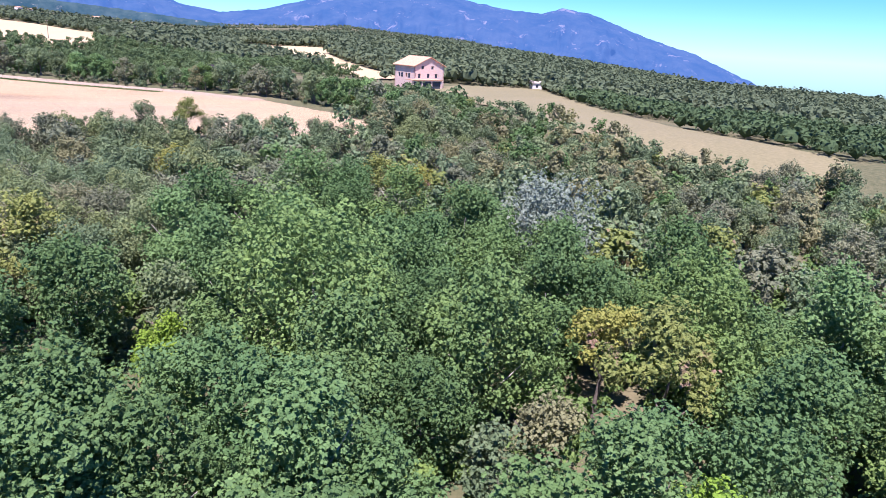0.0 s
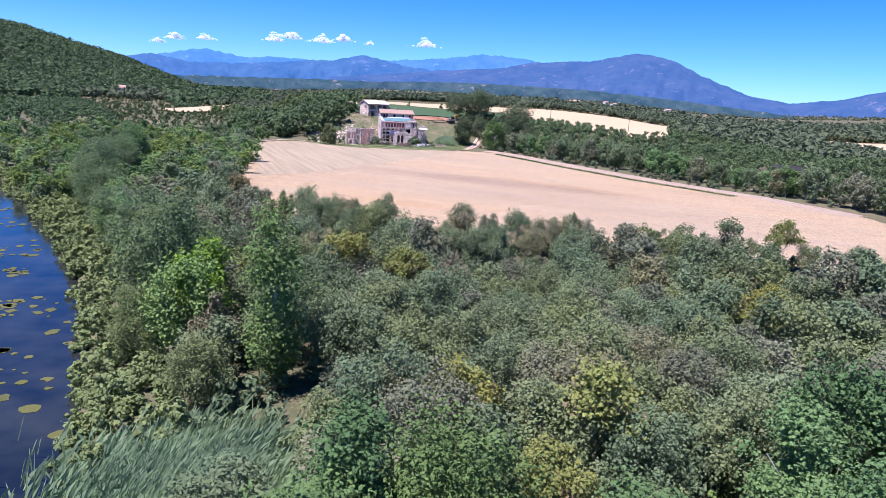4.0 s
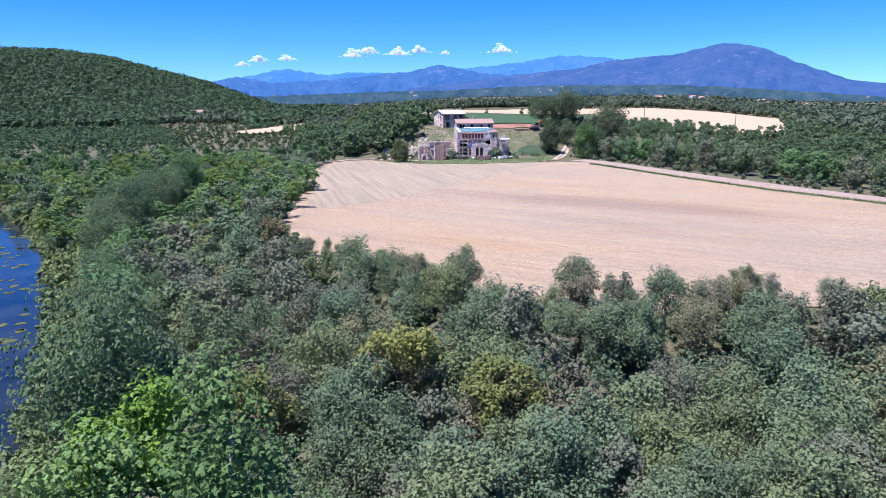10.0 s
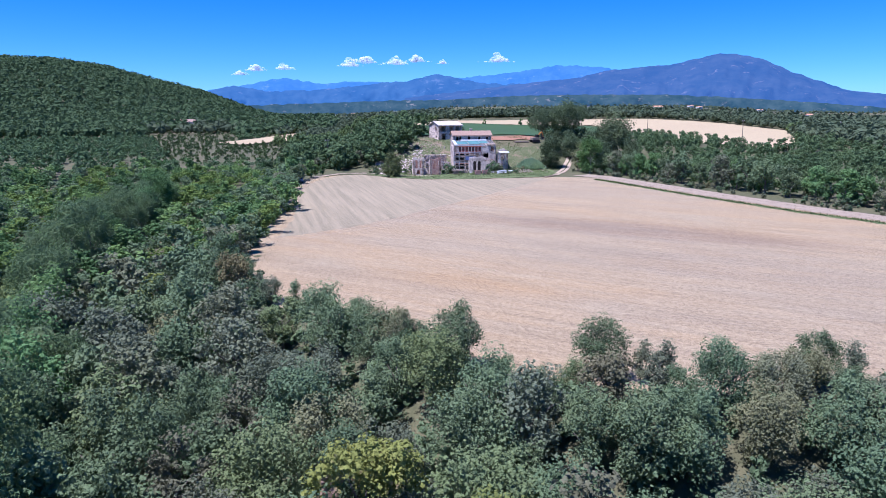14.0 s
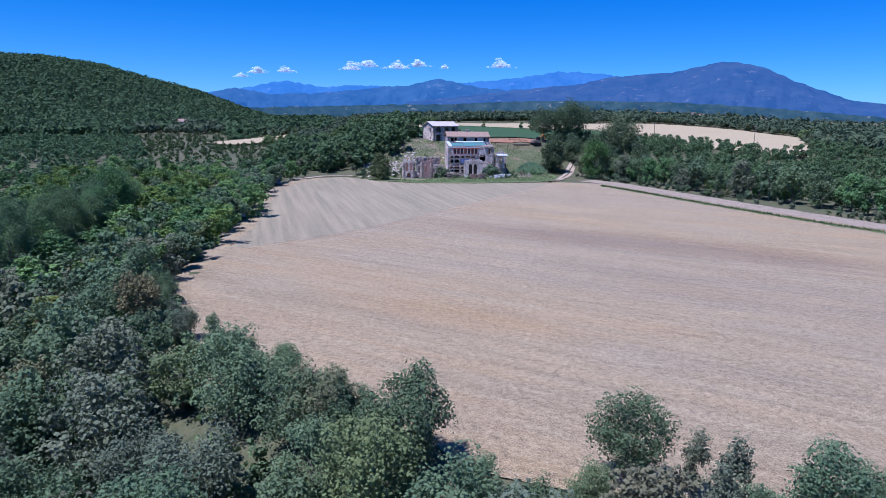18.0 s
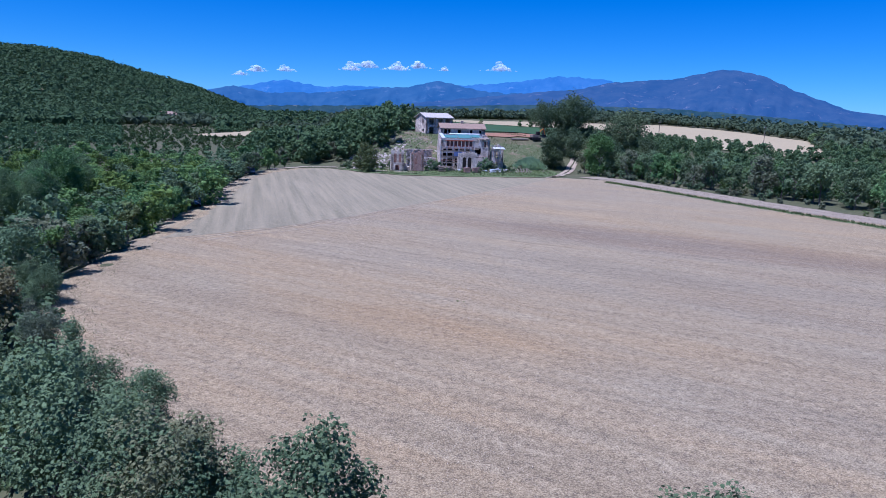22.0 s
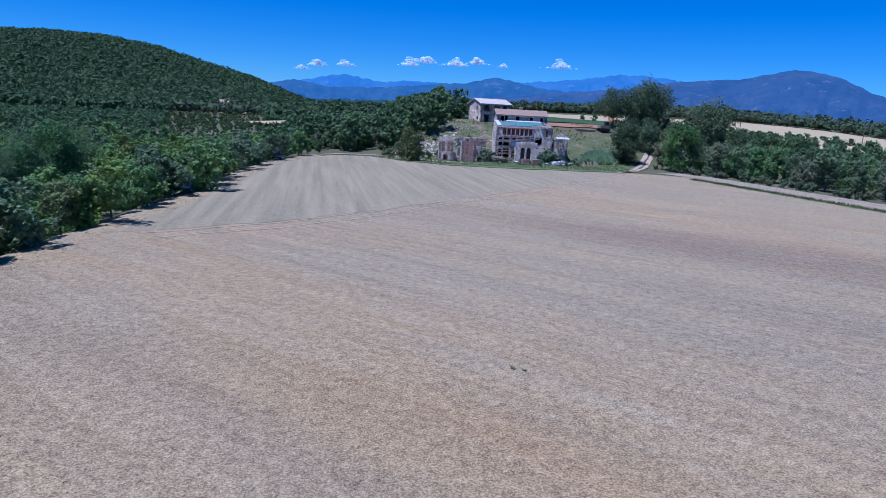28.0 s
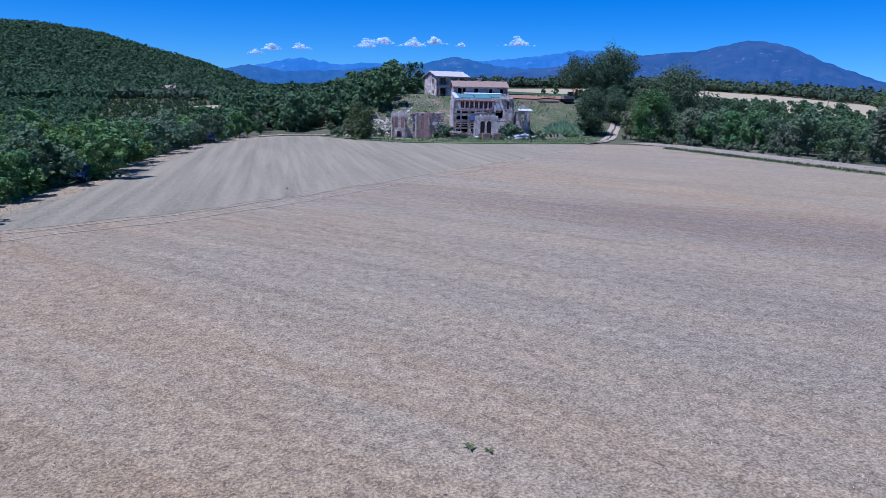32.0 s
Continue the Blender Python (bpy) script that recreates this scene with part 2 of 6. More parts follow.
def tube(pts, radii, sides=7):
    """A tapered tube along points."""
    pts = np.asarray(pts, float)
    ways = np.gradient(pts, axis=0)
    v, f = [], []
    for p, w, r in zip(pts, ways, radii):
        w = w / (np.linalg.norm(w) + 1e-9)
        a = np.cross(w, (0.3, 1, 0.1))
        a /= np.linalg.norm(a)
        b = np.cross(w, a)
        for k in range(sides):
            t = 2 * math.pi * k / sides
            v.append(p + r * (math.cos(t) * a + math.sin(t) * b))
    for i in range(len(pts) - 1):
        for k in range(sides):
            n = (k + 1) % sides
            f.append([i * sides + k, i * sides + n, (i + 1) * sides + n, (i + 1) * sides + k])
    f.append([(len(pts) - 1) * sides + k for k in range(sides)])
    return np.array(v), f


def joined(pieces):
    v, f, n = [], [], 0
    for a, b in pieces:
        v.append(np.asarray(a, float))
        f += [[i + n for i in q] for q in b]
        n += len(a)
    return np.concatenate(v), f


def leaves_on(centres, radii, count, size, r, cores, up=0.5, droop=0.0, petals=5):
    """Leaf sprays: small rosettes of folded leaves, domed outwards, scattered over the skins of clumps."""
    w = radii ** 2
    n = count // petals
    pick = r.choice(len(radii), n, p=w / w.sum())
    d = r.normal(size=(n, 3))
    d[:, 2] += up
    d /= np.linalg.norm(d, axis=1)[:, None]
    p = centres[pick] + d * (radii[pick] * r.uniform(0.8, 1.12, n))[:, None]
    keep = np.ones(n, bool)
    for c, q in zip(*cores):
        keep &= (np.linalg.norm(p - c, axis=1) > 0.62 * q)
    p, d = p[keep], d[keep]
    n = len(p)
    axis = d * 0.85 + r.normal(size=(n, 3)) * 0.34 + np.array([0, 0, 0.4])
    axis /= np.linalg.norm(axis, axis=1)[:, None]
    a = np.cross(axis, r.normal(size=(n, 3)))
    a /= np.linalg.norm(a, axis=1)[:, None]
    b = np.cross(axis, a)
    s = (size * r.uniform(1.15, 2.1, n))[:, None]
    v = [p + axis * s * 0.1]
    for i in range(petals):
        t = (2 * math.pi * i / petals + r.uniform(-0.4, 0.4, n))[:, None]
        out, side = np.cos(t) * a + np.sin(t) * b, np.cos(t) * b - np.sin(t) * a
        k = s * r.uniform(0.75, 1.2, (n, 1))
        tip = p + (out * 0.95 - axis * r.uniform(-0.1, 0.5, (n, 1)) - np.array([0, 0, droop * 0.6])) * k
        mid = p + (out * 0.5 - np.array([0, 0, droop * 0.2])) * k
        v += [mid + side * k * 0.44, tip, mid - side * k * 0.44 + axis * k * 0.1]
    v = np.stack(v, 1).reshape(-1, 3)
    base = (np.arange(n) * (1 + 3 * petals))[:, None, None]
    f = np.array([[0, 1 + 3 * i, 2 + 3 * i, 3 + 3 * i] for i in range(petals)])[None] + base
    return v, f.reshape(-1, 4)


def crown_arrays(seed, high, wide, bottom, lobes, leaves, size, shape="round", droop=0.0):
    """A crown of overlapping leafy lobes between the heights bottom and high: points and leaf quads."""
    r = np.random.default_rng(seed)
    mid, half = (high + bottom) / 2, (high - bottom) / 2
    u = r.uniform(-1, 1, lobes)
    if shape == "column":
        width = wide / 2 * np.clip(np.sqrt(np.clip(1 - np.abs(u) ** 2.2, 0.05, 1)), 0.25, 1) * 0.6
        rad = r.uniform(0.28, 0.5, lobes) * wide / 2 * 1.1
    elif shape == "umbrella":
        u = r.uniform(-0.3, 1, lobes)
        width = wide / 2 * np.sqrt(np.clip(1 - (u * 0.9) ** 2, 0, 1)) * 0.85
        rad = r.uniform(0.2, 0.36, lobes) * wide / 2
    else:
        width = wide / 2 * np.sqrt(np.clip(1 - (u * 0.92) ** 2, 0, 1)) * 0.74
        rad = r.uniform(0.2, 0.44, lobes) * wide / 2
    t = r.uniform(0, 2 * math.pi, lobes)
    k = np.sqrt(r.uniform(0.05, 1, lobes))
    c = np.stack([np.cos(t) * width * k, np.sin(t) * width * k, mid + u * half * 0.8], 1)
    # each lobe carries smaller clumps of leaves with gaps between them
    k = max(4, min(11, leaves // (lobes * 40)))
    d = r.normal(size=(lobes, k, 3))
    d[..., 2] += 0.3
    d /= np.linalg.norm(d, axis=-1)[..., None]
    sub = (c[:, None] + d * (rad[:, None, None] * r.uniform(0.62, 1.0, (lobes, k, 1)))).reshape(-1, 3)
    subr = (rad[:, None] * r.uniform(0.26, 0.5, (lobes, k))).ravel()
    skin = c + r.normal(0, 0.04, (lobes, 3)) * rad[:, None]
    v, f = leaves_on(np.concatenate([sub, skin]), np.concatenate([subr, rad * 0.8]), leaves, size, r, cores=(c, rad), droop=droop)
    # the shaded inside of the crown: larger loose sprays
    w = rad ** 2
    n = leaves // 4
    pick = r.choice(lobes, n, p=w / w.sum())
    d, a, b = (r.normal(size=(n, 3)) for _ in range(3))
    for q in (d, a, b):
        q /= np.linalg.norm(q, axis=1)[:, None]
    p = c[pick] + d * (rad[pick] * r.uniform(0.2, 0.66, n))[:, None]
    s = (size * r.uniform(1.3, 2.2, n))[:, None]
    inner = np.stack([p - a * s, p + b * s * 0.7, p + a * s, p - b * s * 0.7], 1).reshape(-1, 3)
    return np.concatenate([v, inner]), np.concatenate([f, np.arange(4 * n).reshape(-1, 4) + len(v)])


def crown_mesh(name, mat, *shape, **more):
    return mesh_of(name, *crown_arrays(*shape, **more), [mat])


def trunk_mesh(name, mat, seed, high, thick, limbs=5, spread=1.6, lean=0.25):
    r = np.random.default_rng(seed)
    z = np.linspace(-0.4, high, 6)
    line = np.stack([np.cumsum(r.normal(0, lean * 0.35, 6)), np.cumsum(r.normal(0, lean * 0.35, 6)), z], 1)
    line[:2, :2] = line[1, :2] * np.array([[0.4], [1]])
    pieces = [tube(line, thick * np.linspace(1.25, 0.28, 6), 8)]
    for _ in range(limbs):
        k = r.uniform(0.35, 0.85)
        p = np.array([np.interp(k, np.linspace(0, 1, 6), line[:, i]) for i in range(3)])
        t = r.uniform(0, 2 * math.pi)
        w = np.array([math.cos(t), math.sin(t), r.uniform(0.4, 1.1)]) * spread * r.uniform(0.6, 1.2)
        pieces.append(tube([p, p + w * 0.5 + (0, 0, 0.1), p + w + (0, 0, 0.35)], thick * np.array([0.45, 0.3, 0.12]), 5))
    return mesh_of(name, *joined(pieces), [mat], smooth=True)


def gz(x, y):
    return float(height(x, y))
# ---- ground ----
from mathutils.geometry import delaunay_2d_cdt


def ground_material():
    m, t, b = material("dry_earth_and_grass", 0.95)
    c = ramp(t, noise_tex(t, 0.05, 6), [(0.3, (0.045, 0.06, 0.024)), (0.5, (0.09, 0.095, 0.045)), (0.7, (0.17, 0.14, 0.08))])
    c = mix(t, 0.4, c, ramp(t, noise_tex(t, 1.3, 4), [(0.3, (0.05, 0.06, 0.025)), (0.7, (0.2, 0.17, 0.09))]))
    t.links.new(c, b.inputs["Base Color"])
    bump(t, b, noise_tex(t, 2.5, 4), 0.5, 0.15)
    return m


def stubble_material():
    m, t, b = material("straw_stubble", 0.95)
    ROWS = -42
    wide = noise_tex(t, 0.03, 4, 0.6, (ROWS, 0.35, 1.0, 1.0))
    band = noise_tex(t, 0.16, 4, 0.65, (ROWS, 0.12, 1.0, 1.0))
    rows = noise_tex(t, 0.9, 4, 0.75, (ROWS, 0.06, 1.0, 1.0))
    tufts = noise_tex(t, 2.6, 4, 0.75)
    straw = noise_tex(t, 13.0, 4, 0.7)
    c = ramp(t, straw, [(0.38, (0.09, 0.07, 0.05)), (0.5, (0.385, 0.308, 0.19)), (0.61, (0.73, 0.625, 0.415))])
    c = mix(t, 0.5, c, ramp(t, tufts, [(0.36, (0.2, 0.158, 0.11)), (0.5, (0.395, 0.315, 0.19)), (0.64, (0.57, 0.465, 0.3))]))
    c = mix(t, 1.0, c, ramp(t, rows, [(0.36, (0.82, 0.81, 0.8)), (0.5, (0.94, 0.93, 0.92)), (0.62, (1, 1, 1))]), "MULTIPLY")
    c = mix(t, 1.0, c, ramp(t, band, [(0.34, (0.88, 0.865, 0.86)), (0.46, (0.96, 0.95, 0.94)), (0.56, (1.0, 0.95, 0.89)), (0.68, (1, 1, 1))]), "MULTIPLY")
    c = mix(t, 1.0, c, ramp(t, wide, [(0.34, (0.86, 0.845, 0.85)), (0.46, (0.96, 0.955, 0.95)), (0.58, (1.0, 0.94, 0.86)), (0.7, (0.98, 0.98, 0.96))]), "MULTIPLY")
    # a darker purplish streak and a sandy-coloured one along the sowing rows
    c = mix(t, ramp(t, patch_of(t, 6, -145, ROWS, 34, 8.5), [(0.0, (0, 0, 0)), (0.45, (0.75, 0.75, 0.75))]), c, mix(t, 1.0, c, (0.74, 0.7, 0.73), "MULTIPLY"))
    c = mix(t, ramp(t, patch_of(t, -27, -172, ROWS, 16, 4.5), [(0.0, (0, 0, 0)), (0.6, (0.5, 0.5, 0.5))]), c, mix(t, 1.0, c, (0.98, 0.87, 0.74), "MULTIPLY"))
    t.links.new(c, b.inputs["Base Color"])
    bump(t, b, straw, 0.8, 0.1)
    return m


GROUND = ground_material()
STUBBLE = stubble_material()
# one sheet: a fine middle that goes over into wide rings
radii = np.concatenate([np.arange(0, 330, 4.0), 330 * 1.045 ** np.arange(0, 62)])
radii = radii[radii < 4950]
angles = np.linspace(0, 2 * math.pi, 361)[:-1]
ra, an = np.meshgrid(radii, angles, indexing="ij")
gx, gy = -40 + ra * np.sin(an), -140 + ra * np.cos(an)
gv = np.stack([gx, gy, height(gx, gy)], -1).reshape(-1, 3)
na = len(angles)
ii, jj = np.meshgrid(np.arange(len(radii) - 1), np.arange(na), indexing="ij")
gf = np.stack([ii * na + jj, (ii + 1) * na + jj, (ii + 1) * na + (jj + 1) % na, ii * na + (jj + 1) % na], -1).reshape(-1, 4)
tagged(new("ground", mesh_of("ground", gv, gf, [GROUND], smooth=True)), "dry grass and earth of a river valley reaching the hills", "ground", kind="structure")


def shape_sheet(name, poly, mat, lift, label, category="field", step=6.0, wobble=1.0):
    """A field or track: its outline softly uneven, its inside laid over the land."""
    c = np.array(poly, float)
    rim = []
    for p, q in zip(c, np.roll(c, -1, 0)):
        n = max(1, int(np.linalg.norm(q - p) / (step * 0.35)))
        rim += [p + (q - p) * k / n for k in range(n)]
    rim = np.array(rim)
    rim = rim + wobble * 0.35 * np.stack([np.sin(rim[:, 1] * 0.9) + 0.6 * np.sin(rim[:, 1] * 2.3 + 1), np.sin(rim[:, 0] * 0.8 + 2) + 0.6 * np.sin(rim[:, 0] * 2.1)], 1)
    gx, gy = np.meshgrid(np.arange(rim[:, 0].min(), rim[:, 0].max(), step), np.arange(rim[:, 1].min(), rim[:, 1].max(), step))
    g = np.stack([gx.ravel(), gy.ravel()], 1)
    outline = [tuple(p) for p in rim]
    g = g[inside(g[:, 0], g[:, 1], outline)]
    g = g[line_dist(g[:, 0], g[:, 1], outline + outline[:1]) > step * 0.3] if len(g) else g
    n = len(rim)
    pts = [Vector(p) for p in rim] + [Vector(p) for p in g]
    v, _, f, *_ = delaunay_2d_cdt(pts, [(i, (i + 1) % n) for i in range(n)], [], 1, 1e-4)
    v = np.array([p[:] for p in v])
    z = height(v[:, 0], v[:, 1]) + lift
    me = mesh_of(name, np.column_stack([v, z]), [list(q) for q in f], [mat], smooth=True)
    return tagged(new(name, me), label, category, kind="structure")


def band(pts, half):
    """The outline of a strip along points."""
    p = np.array(pts, float)
    w = np.gradient(p, axis=0)
    w /= np.linalg.norm(w, axis=1)[:, None]
    s = np.stack([-w[:, 1], w[:, 0]], 1) * half
    return [tuple(q) for q in p + s] + [tuple(q) for q in (p - s)[::-1]]


shape_sheet("stubble_field", FIELD, STUBBLE, 0.06, "large harvested wheat field of pale pinkish straw stubble")

# ---- tracks and strips of the field ----
def soil_material(name, a, b2, turn, thin):
    m, t, b = material(name, 0.95)
    c = ramp(t, noise_tex(t, 0.9, 4, 0.6, (turn, 1.0, thin, 1.0)), [(0.35, a), (0.65, b2)])
    c = mix(t, 0.4, c, ramp(t, noise_tex(t, 5.0, 8, 0.85), [(0.38, tuple(v * 0.45 for v in a)), (0.62, tuple(min(1, v * 1.4) for v in b2))]))
    t.links.new(c, b.inputs["Base Color"])
    bump(t, b, noise_tex(t, 5.0, 6, 0.8), 0.7, 0.1)
    return m


MOWN = soil_material("mown_stubble", (0.205, 0.178, 0.108), (0.37, 0.3, 0.185), 4, 0.03)
SOIL = soil_material("pale_dry_soil", (0.36, 0.278, 0.19), (0.49, 0.385, 0.275), 0, 0.6)
GRASS = soil_material("grass", (0.085, 0.135, 0.045), (0.175, 0.2, 0.08), 0, 1.0)
shape_sheet("mown_strip", [(-47.6, -141), (-37, -134), (-29, -126), (-19, -114), (-9, -102), (4, -86), (18, -68), (21, -61.4), (12, -61.6), (0, -62), (-12, -60), (-20, -54), (-28, -41.5), (-35, -44), (-41, -57), (-44.2, -75), (-45.8, -125)],
            MOWN, 0.075, "greyer mown part of the field with long mower stripes", wobble=0.6)
WHEEL = soil_material("wheel_pressed_straw", (0.35, 0.275, 0.18), (0.47, 0.375, 0.25), 30, 0.5)
for off in (0.0, 1.5):
    shape_sheet("field_path", band([(-45 + off, -140.5 - off), (-36 + off, -134 - off), (-29 + off, -126.5 - off), (-19 + off, -114 - off), (-9 + off, -102 - off), (4 + off, -86 - off * 0.5), (17 + off, -69.5), (22 + off, -62.5)], 0.11), WHEEL, 0.085, "faint pale wheel line across the field", "path", step=2.0, wobble=0.4)
EDGE_LINE = [(33, -56), (36.6, -64), (40, -86), (43, -108), (48, -134), (56, -160), (58, -184)]
TRACK = soil_material("trodden_earth", (0.26, 0.2, 0.14), (0.39, 0.31, 0.22), 0, 0.6)
shape_sheet("track", band([(x + 0.6, y) for x, y in EDGE_LINE], 3.1), TRACK, 0.09, "pale dirt track along the field's edge", "track", step=2.0, wobble=0.5)
shape_sheet("grass_strip", band([(x - 5.2, y) for x, y in [(37.4, -70)] + EDGE_LINE[2:6]], 0.9), GRASS, 0.1, "strip of green grass between field and track", "grass", step=2.0, wobble=0.8)
for off in (-0.8, 0.8):
    shape_sheet("drive", band([(21.5 + off * 0.5, -60.5 + off * 0.8), (26.5 + off * 0.8, -54.5 + off * 0.5), (31.5 + off, -46), (36.5 + off, -36), (41 + off, -27), (45 + off, -20)], 0.5), SOIL, 0.17, "pale wheel rut of the farm drive", "track", step=2.0, wobble=0.3)
    shape_sheet("drive", band([(-42 + off * 0.3, -46 + off), (-34, -37 + off), (-27, -36 + off), (-22 + off * 0.6, -41), (-17, -45 + off * 0.5), (-8, -50 + off * 0.5)], 0.4), SOIL, 0.12, "pale wheel rut curving before the ruins", "track", step=2.0, wobble=0.3)
shape_sheet("field_margin", band([(-39.5, -44), (-42.9, -56), (-45.6, -75), (-46.6, -100), (-47.4, -125), (-49.4, -150), (-50.8, -159.5), (-48, -168.5), (-43.2, -177), (-38.6, -185)], 1.9), STUBBLE, 0.05, "thin straw stubble between the field and its trees", "ground", step=2.0, wobble=1.2)
shape_sheet("grass", [(-26, -42), (-20, -52), (-12, -58), (0, -60), (14, -59.5), (24, -57.5), (29, -53), (31, -40), (24, -33), (16, -36), (0, -37), (-14, -36)], GRASS, 0.1, "rough green grass before the farm", "grass", step=3.0)


def rough_slope():
    m, t, b = material("rough_slope", 0.95)
    c = ramp(t, noise_tex(t, 0.22, 6, 0.7), [(0.36, (0.06, 0.095, 0.032)), (0.53, (0.11, 0.13, 0.05)), (0.59, (0.24, 0.165, 0.11)), (0.72, (0.38, 0.28, 0.2))])
    c = mix(t, 0.45, c, ramp(t, noise_tex(t, 2.2, 6, 0.75), [(0.4, (0.045, 0.065, 0.022)), (0.53, (0.15, 0.145, 0.07)), (0.66, (0.44, 0.36, 0.28))]))
    t.links.new(c, b.inputs["Base Color"])
    bump(t, b, noise_tex(t, 2.2, 6, 0.75), 0.9, 0.25)
    return m


shape_sheet("slope", [(-26, -39), (-14, -36.5), (0, -37.5), (16, -36.5), (24, -33.5), (31, -39), (36, -28), (36, -13), (20, -12.5), (20, 1), (12, 6), (-6, 4), (-18, -8), (-24, -24)], rough_slope(), 0.13, "stony slope with green scrub and bare pinkish earth round the farm", "ground", step=3.0)

# ---- river ----
def water_material():
    m, t, b = material("river_water", 0.06)
    t.links.new(ramp(t, noise_tex(t, 0.15, 3), [(0.35, (0.008, 0.012, 0.014)), (0.7, (0.03, 0.035, 0.03))]), b.inputs["Base Color"])
    b.inputs["Specular IOR Level"].default_value = 0.35
    bump(t, b, noise_tex(t, 2.2, 4, 0.6, (30, 1, 2.5, 1)), 0.12, 0.05)
    return m


wp = np.array(RIVER, float)
wv, wf = [], []
for (x, y), (dx, dy) in zip(wp, np.gradient(wp, axis=0)):
    k = math.hypot(dx, dy)
    wv += [(x - dy / k * 10.5, y + dx / k * 10.5, WATER), (x + dy / k * 10.5, y - dx / k * 10.5, WATER)]
for i in range(len(wp) - 1):
    wf.append([2 * i, 2 * i + 1, 2 * i + 3, 2 * i + 2])
tagged(new("water", mesh_of("water", wv, wf, [water_material()])), "slow dark blue river with weed mats and lily pads", "river", kind="structure")

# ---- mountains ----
# an even bluish emission over the slopes paints in the haze of distance
def mountain_material(name, low, high, haze_glow, rock=None, grain=1.0):
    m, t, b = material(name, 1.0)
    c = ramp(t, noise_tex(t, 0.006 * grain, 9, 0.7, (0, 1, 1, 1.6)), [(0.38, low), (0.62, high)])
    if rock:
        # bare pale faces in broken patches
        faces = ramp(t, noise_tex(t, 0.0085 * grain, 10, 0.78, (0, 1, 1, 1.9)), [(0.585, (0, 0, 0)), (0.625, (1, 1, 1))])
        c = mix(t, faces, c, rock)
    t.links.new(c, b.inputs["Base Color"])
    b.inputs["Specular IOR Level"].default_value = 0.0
    b.inputs["Emission Color"].default_value = rgba(haze_glow)
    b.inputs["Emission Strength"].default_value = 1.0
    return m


def ridge(name, dist, profile, mat, label, rough=14.0, depth=700.0, seed=0):
    """A range of mountains: crest elevations in degrees by bearing, with spurs that run down to the plain."""
    az = np.linspace(profile[0][0], profile[-1][0], int((profile[-1][0] - profile[0][0]) * 8))
    el = np.interp(az, [p[0] for p in profile], [p[1] for p in profile])
    k = np.ones(5) / 5
    el = np.convolve(np.pad(el, 2, mode="edge"), k, "valid")
    rows = 22
    v = []
    for j in range(rows):
        s = j / (rows - 1)
        for a, e in zip(az, el):
            n = noise.fractal(Vector((a * 0.5 + seed, s * 1.6, seed)), 1.0, 2.0, 5)
            n2 = noise.fractal(Vector((a * 1.4 + seed, s * 7.0, 3.1 + seed)), 1.0, 2.0, 4)
            d = dist - depth * (1 - s) + n * 140 * (1 - s) * 2
            base = min(-60, math.tan(radians(e)) * dist - 200)
            top = math.tan(radians(e)) * dist + 17
            z = base + (top - base) * (s ** 0.8) + (n2 * rough * (0.35 + 1.6 * s * (1 - s)) if s > 0 else 0)
            v.append((-46 + d * math.sin(radians(a)), -250 + d * math.cos(radians(a)), z))
    n = len(az)
    f = [[j * n + i, j * n + i + 1, (j + 1) * n + i + 1, (j + 1) * n + i] for j in range(rows - 1) for i in range(n - 1)]
    return tagged(new(name, mesh_of(name, v, f, [mat], smooth=True)), label, "mountain", kind="structure")


# bluish tones plus emission stand in for haze; the land itself gives no light
FAR_BLUE = mountain_material("far_range_painted_haze", (0.012, 0.03, 0.055), (0.03, 0.055, 0.085), (0.038, 0.135, 0.35), rock=(0.07, 0.09, 0.11))
NEAR_BLUE = mountain_material("massif_painted_haze", (0.01, 0.02, 0.03), (0.03, 0.038, 0.044), (0.026, 0.072, 0.185), rock=(0.125, 0.105, 0.1))
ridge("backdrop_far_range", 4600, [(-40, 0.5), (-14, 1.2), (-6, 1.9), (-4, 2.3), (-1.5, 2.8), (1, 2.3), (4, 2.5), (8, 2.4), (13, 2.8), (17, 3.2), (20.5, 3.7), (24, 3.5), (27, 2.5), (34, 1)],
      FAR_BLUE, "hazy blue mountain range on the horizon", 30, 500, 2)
MID_BLUE = mountain_material("nearer_ridges_painted_haze", (0.01, 0.024, 0.04), (0.026, 0.045, 0.06), (0.026, 0.085, 0.21), rock=(0.06, 0.075, 0.09))
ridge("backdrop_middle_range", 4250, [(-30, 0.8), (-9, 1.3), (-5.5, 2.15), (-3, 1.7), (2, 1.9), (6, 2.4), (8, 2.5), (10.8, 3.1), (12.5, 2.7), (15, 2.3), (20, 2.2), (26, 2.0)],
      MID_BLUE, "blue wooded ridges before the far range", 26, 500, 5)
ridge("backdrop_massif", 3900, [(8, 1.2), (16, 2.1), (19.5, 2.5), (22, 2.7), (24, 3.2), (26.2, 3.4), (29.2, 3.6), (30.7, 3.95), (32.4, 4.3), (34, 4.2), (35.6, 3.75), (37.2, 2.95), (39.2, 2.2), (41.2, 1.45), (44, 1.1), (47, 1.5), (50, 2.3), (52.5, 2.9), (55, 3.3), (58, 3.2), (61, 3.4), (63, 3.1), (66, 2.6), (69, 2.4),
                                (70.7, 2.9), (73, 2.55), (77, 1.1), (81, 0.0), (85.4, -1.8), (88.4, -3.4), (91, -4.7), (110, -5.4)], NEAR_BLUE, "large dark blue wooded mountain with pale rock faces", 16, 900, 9)
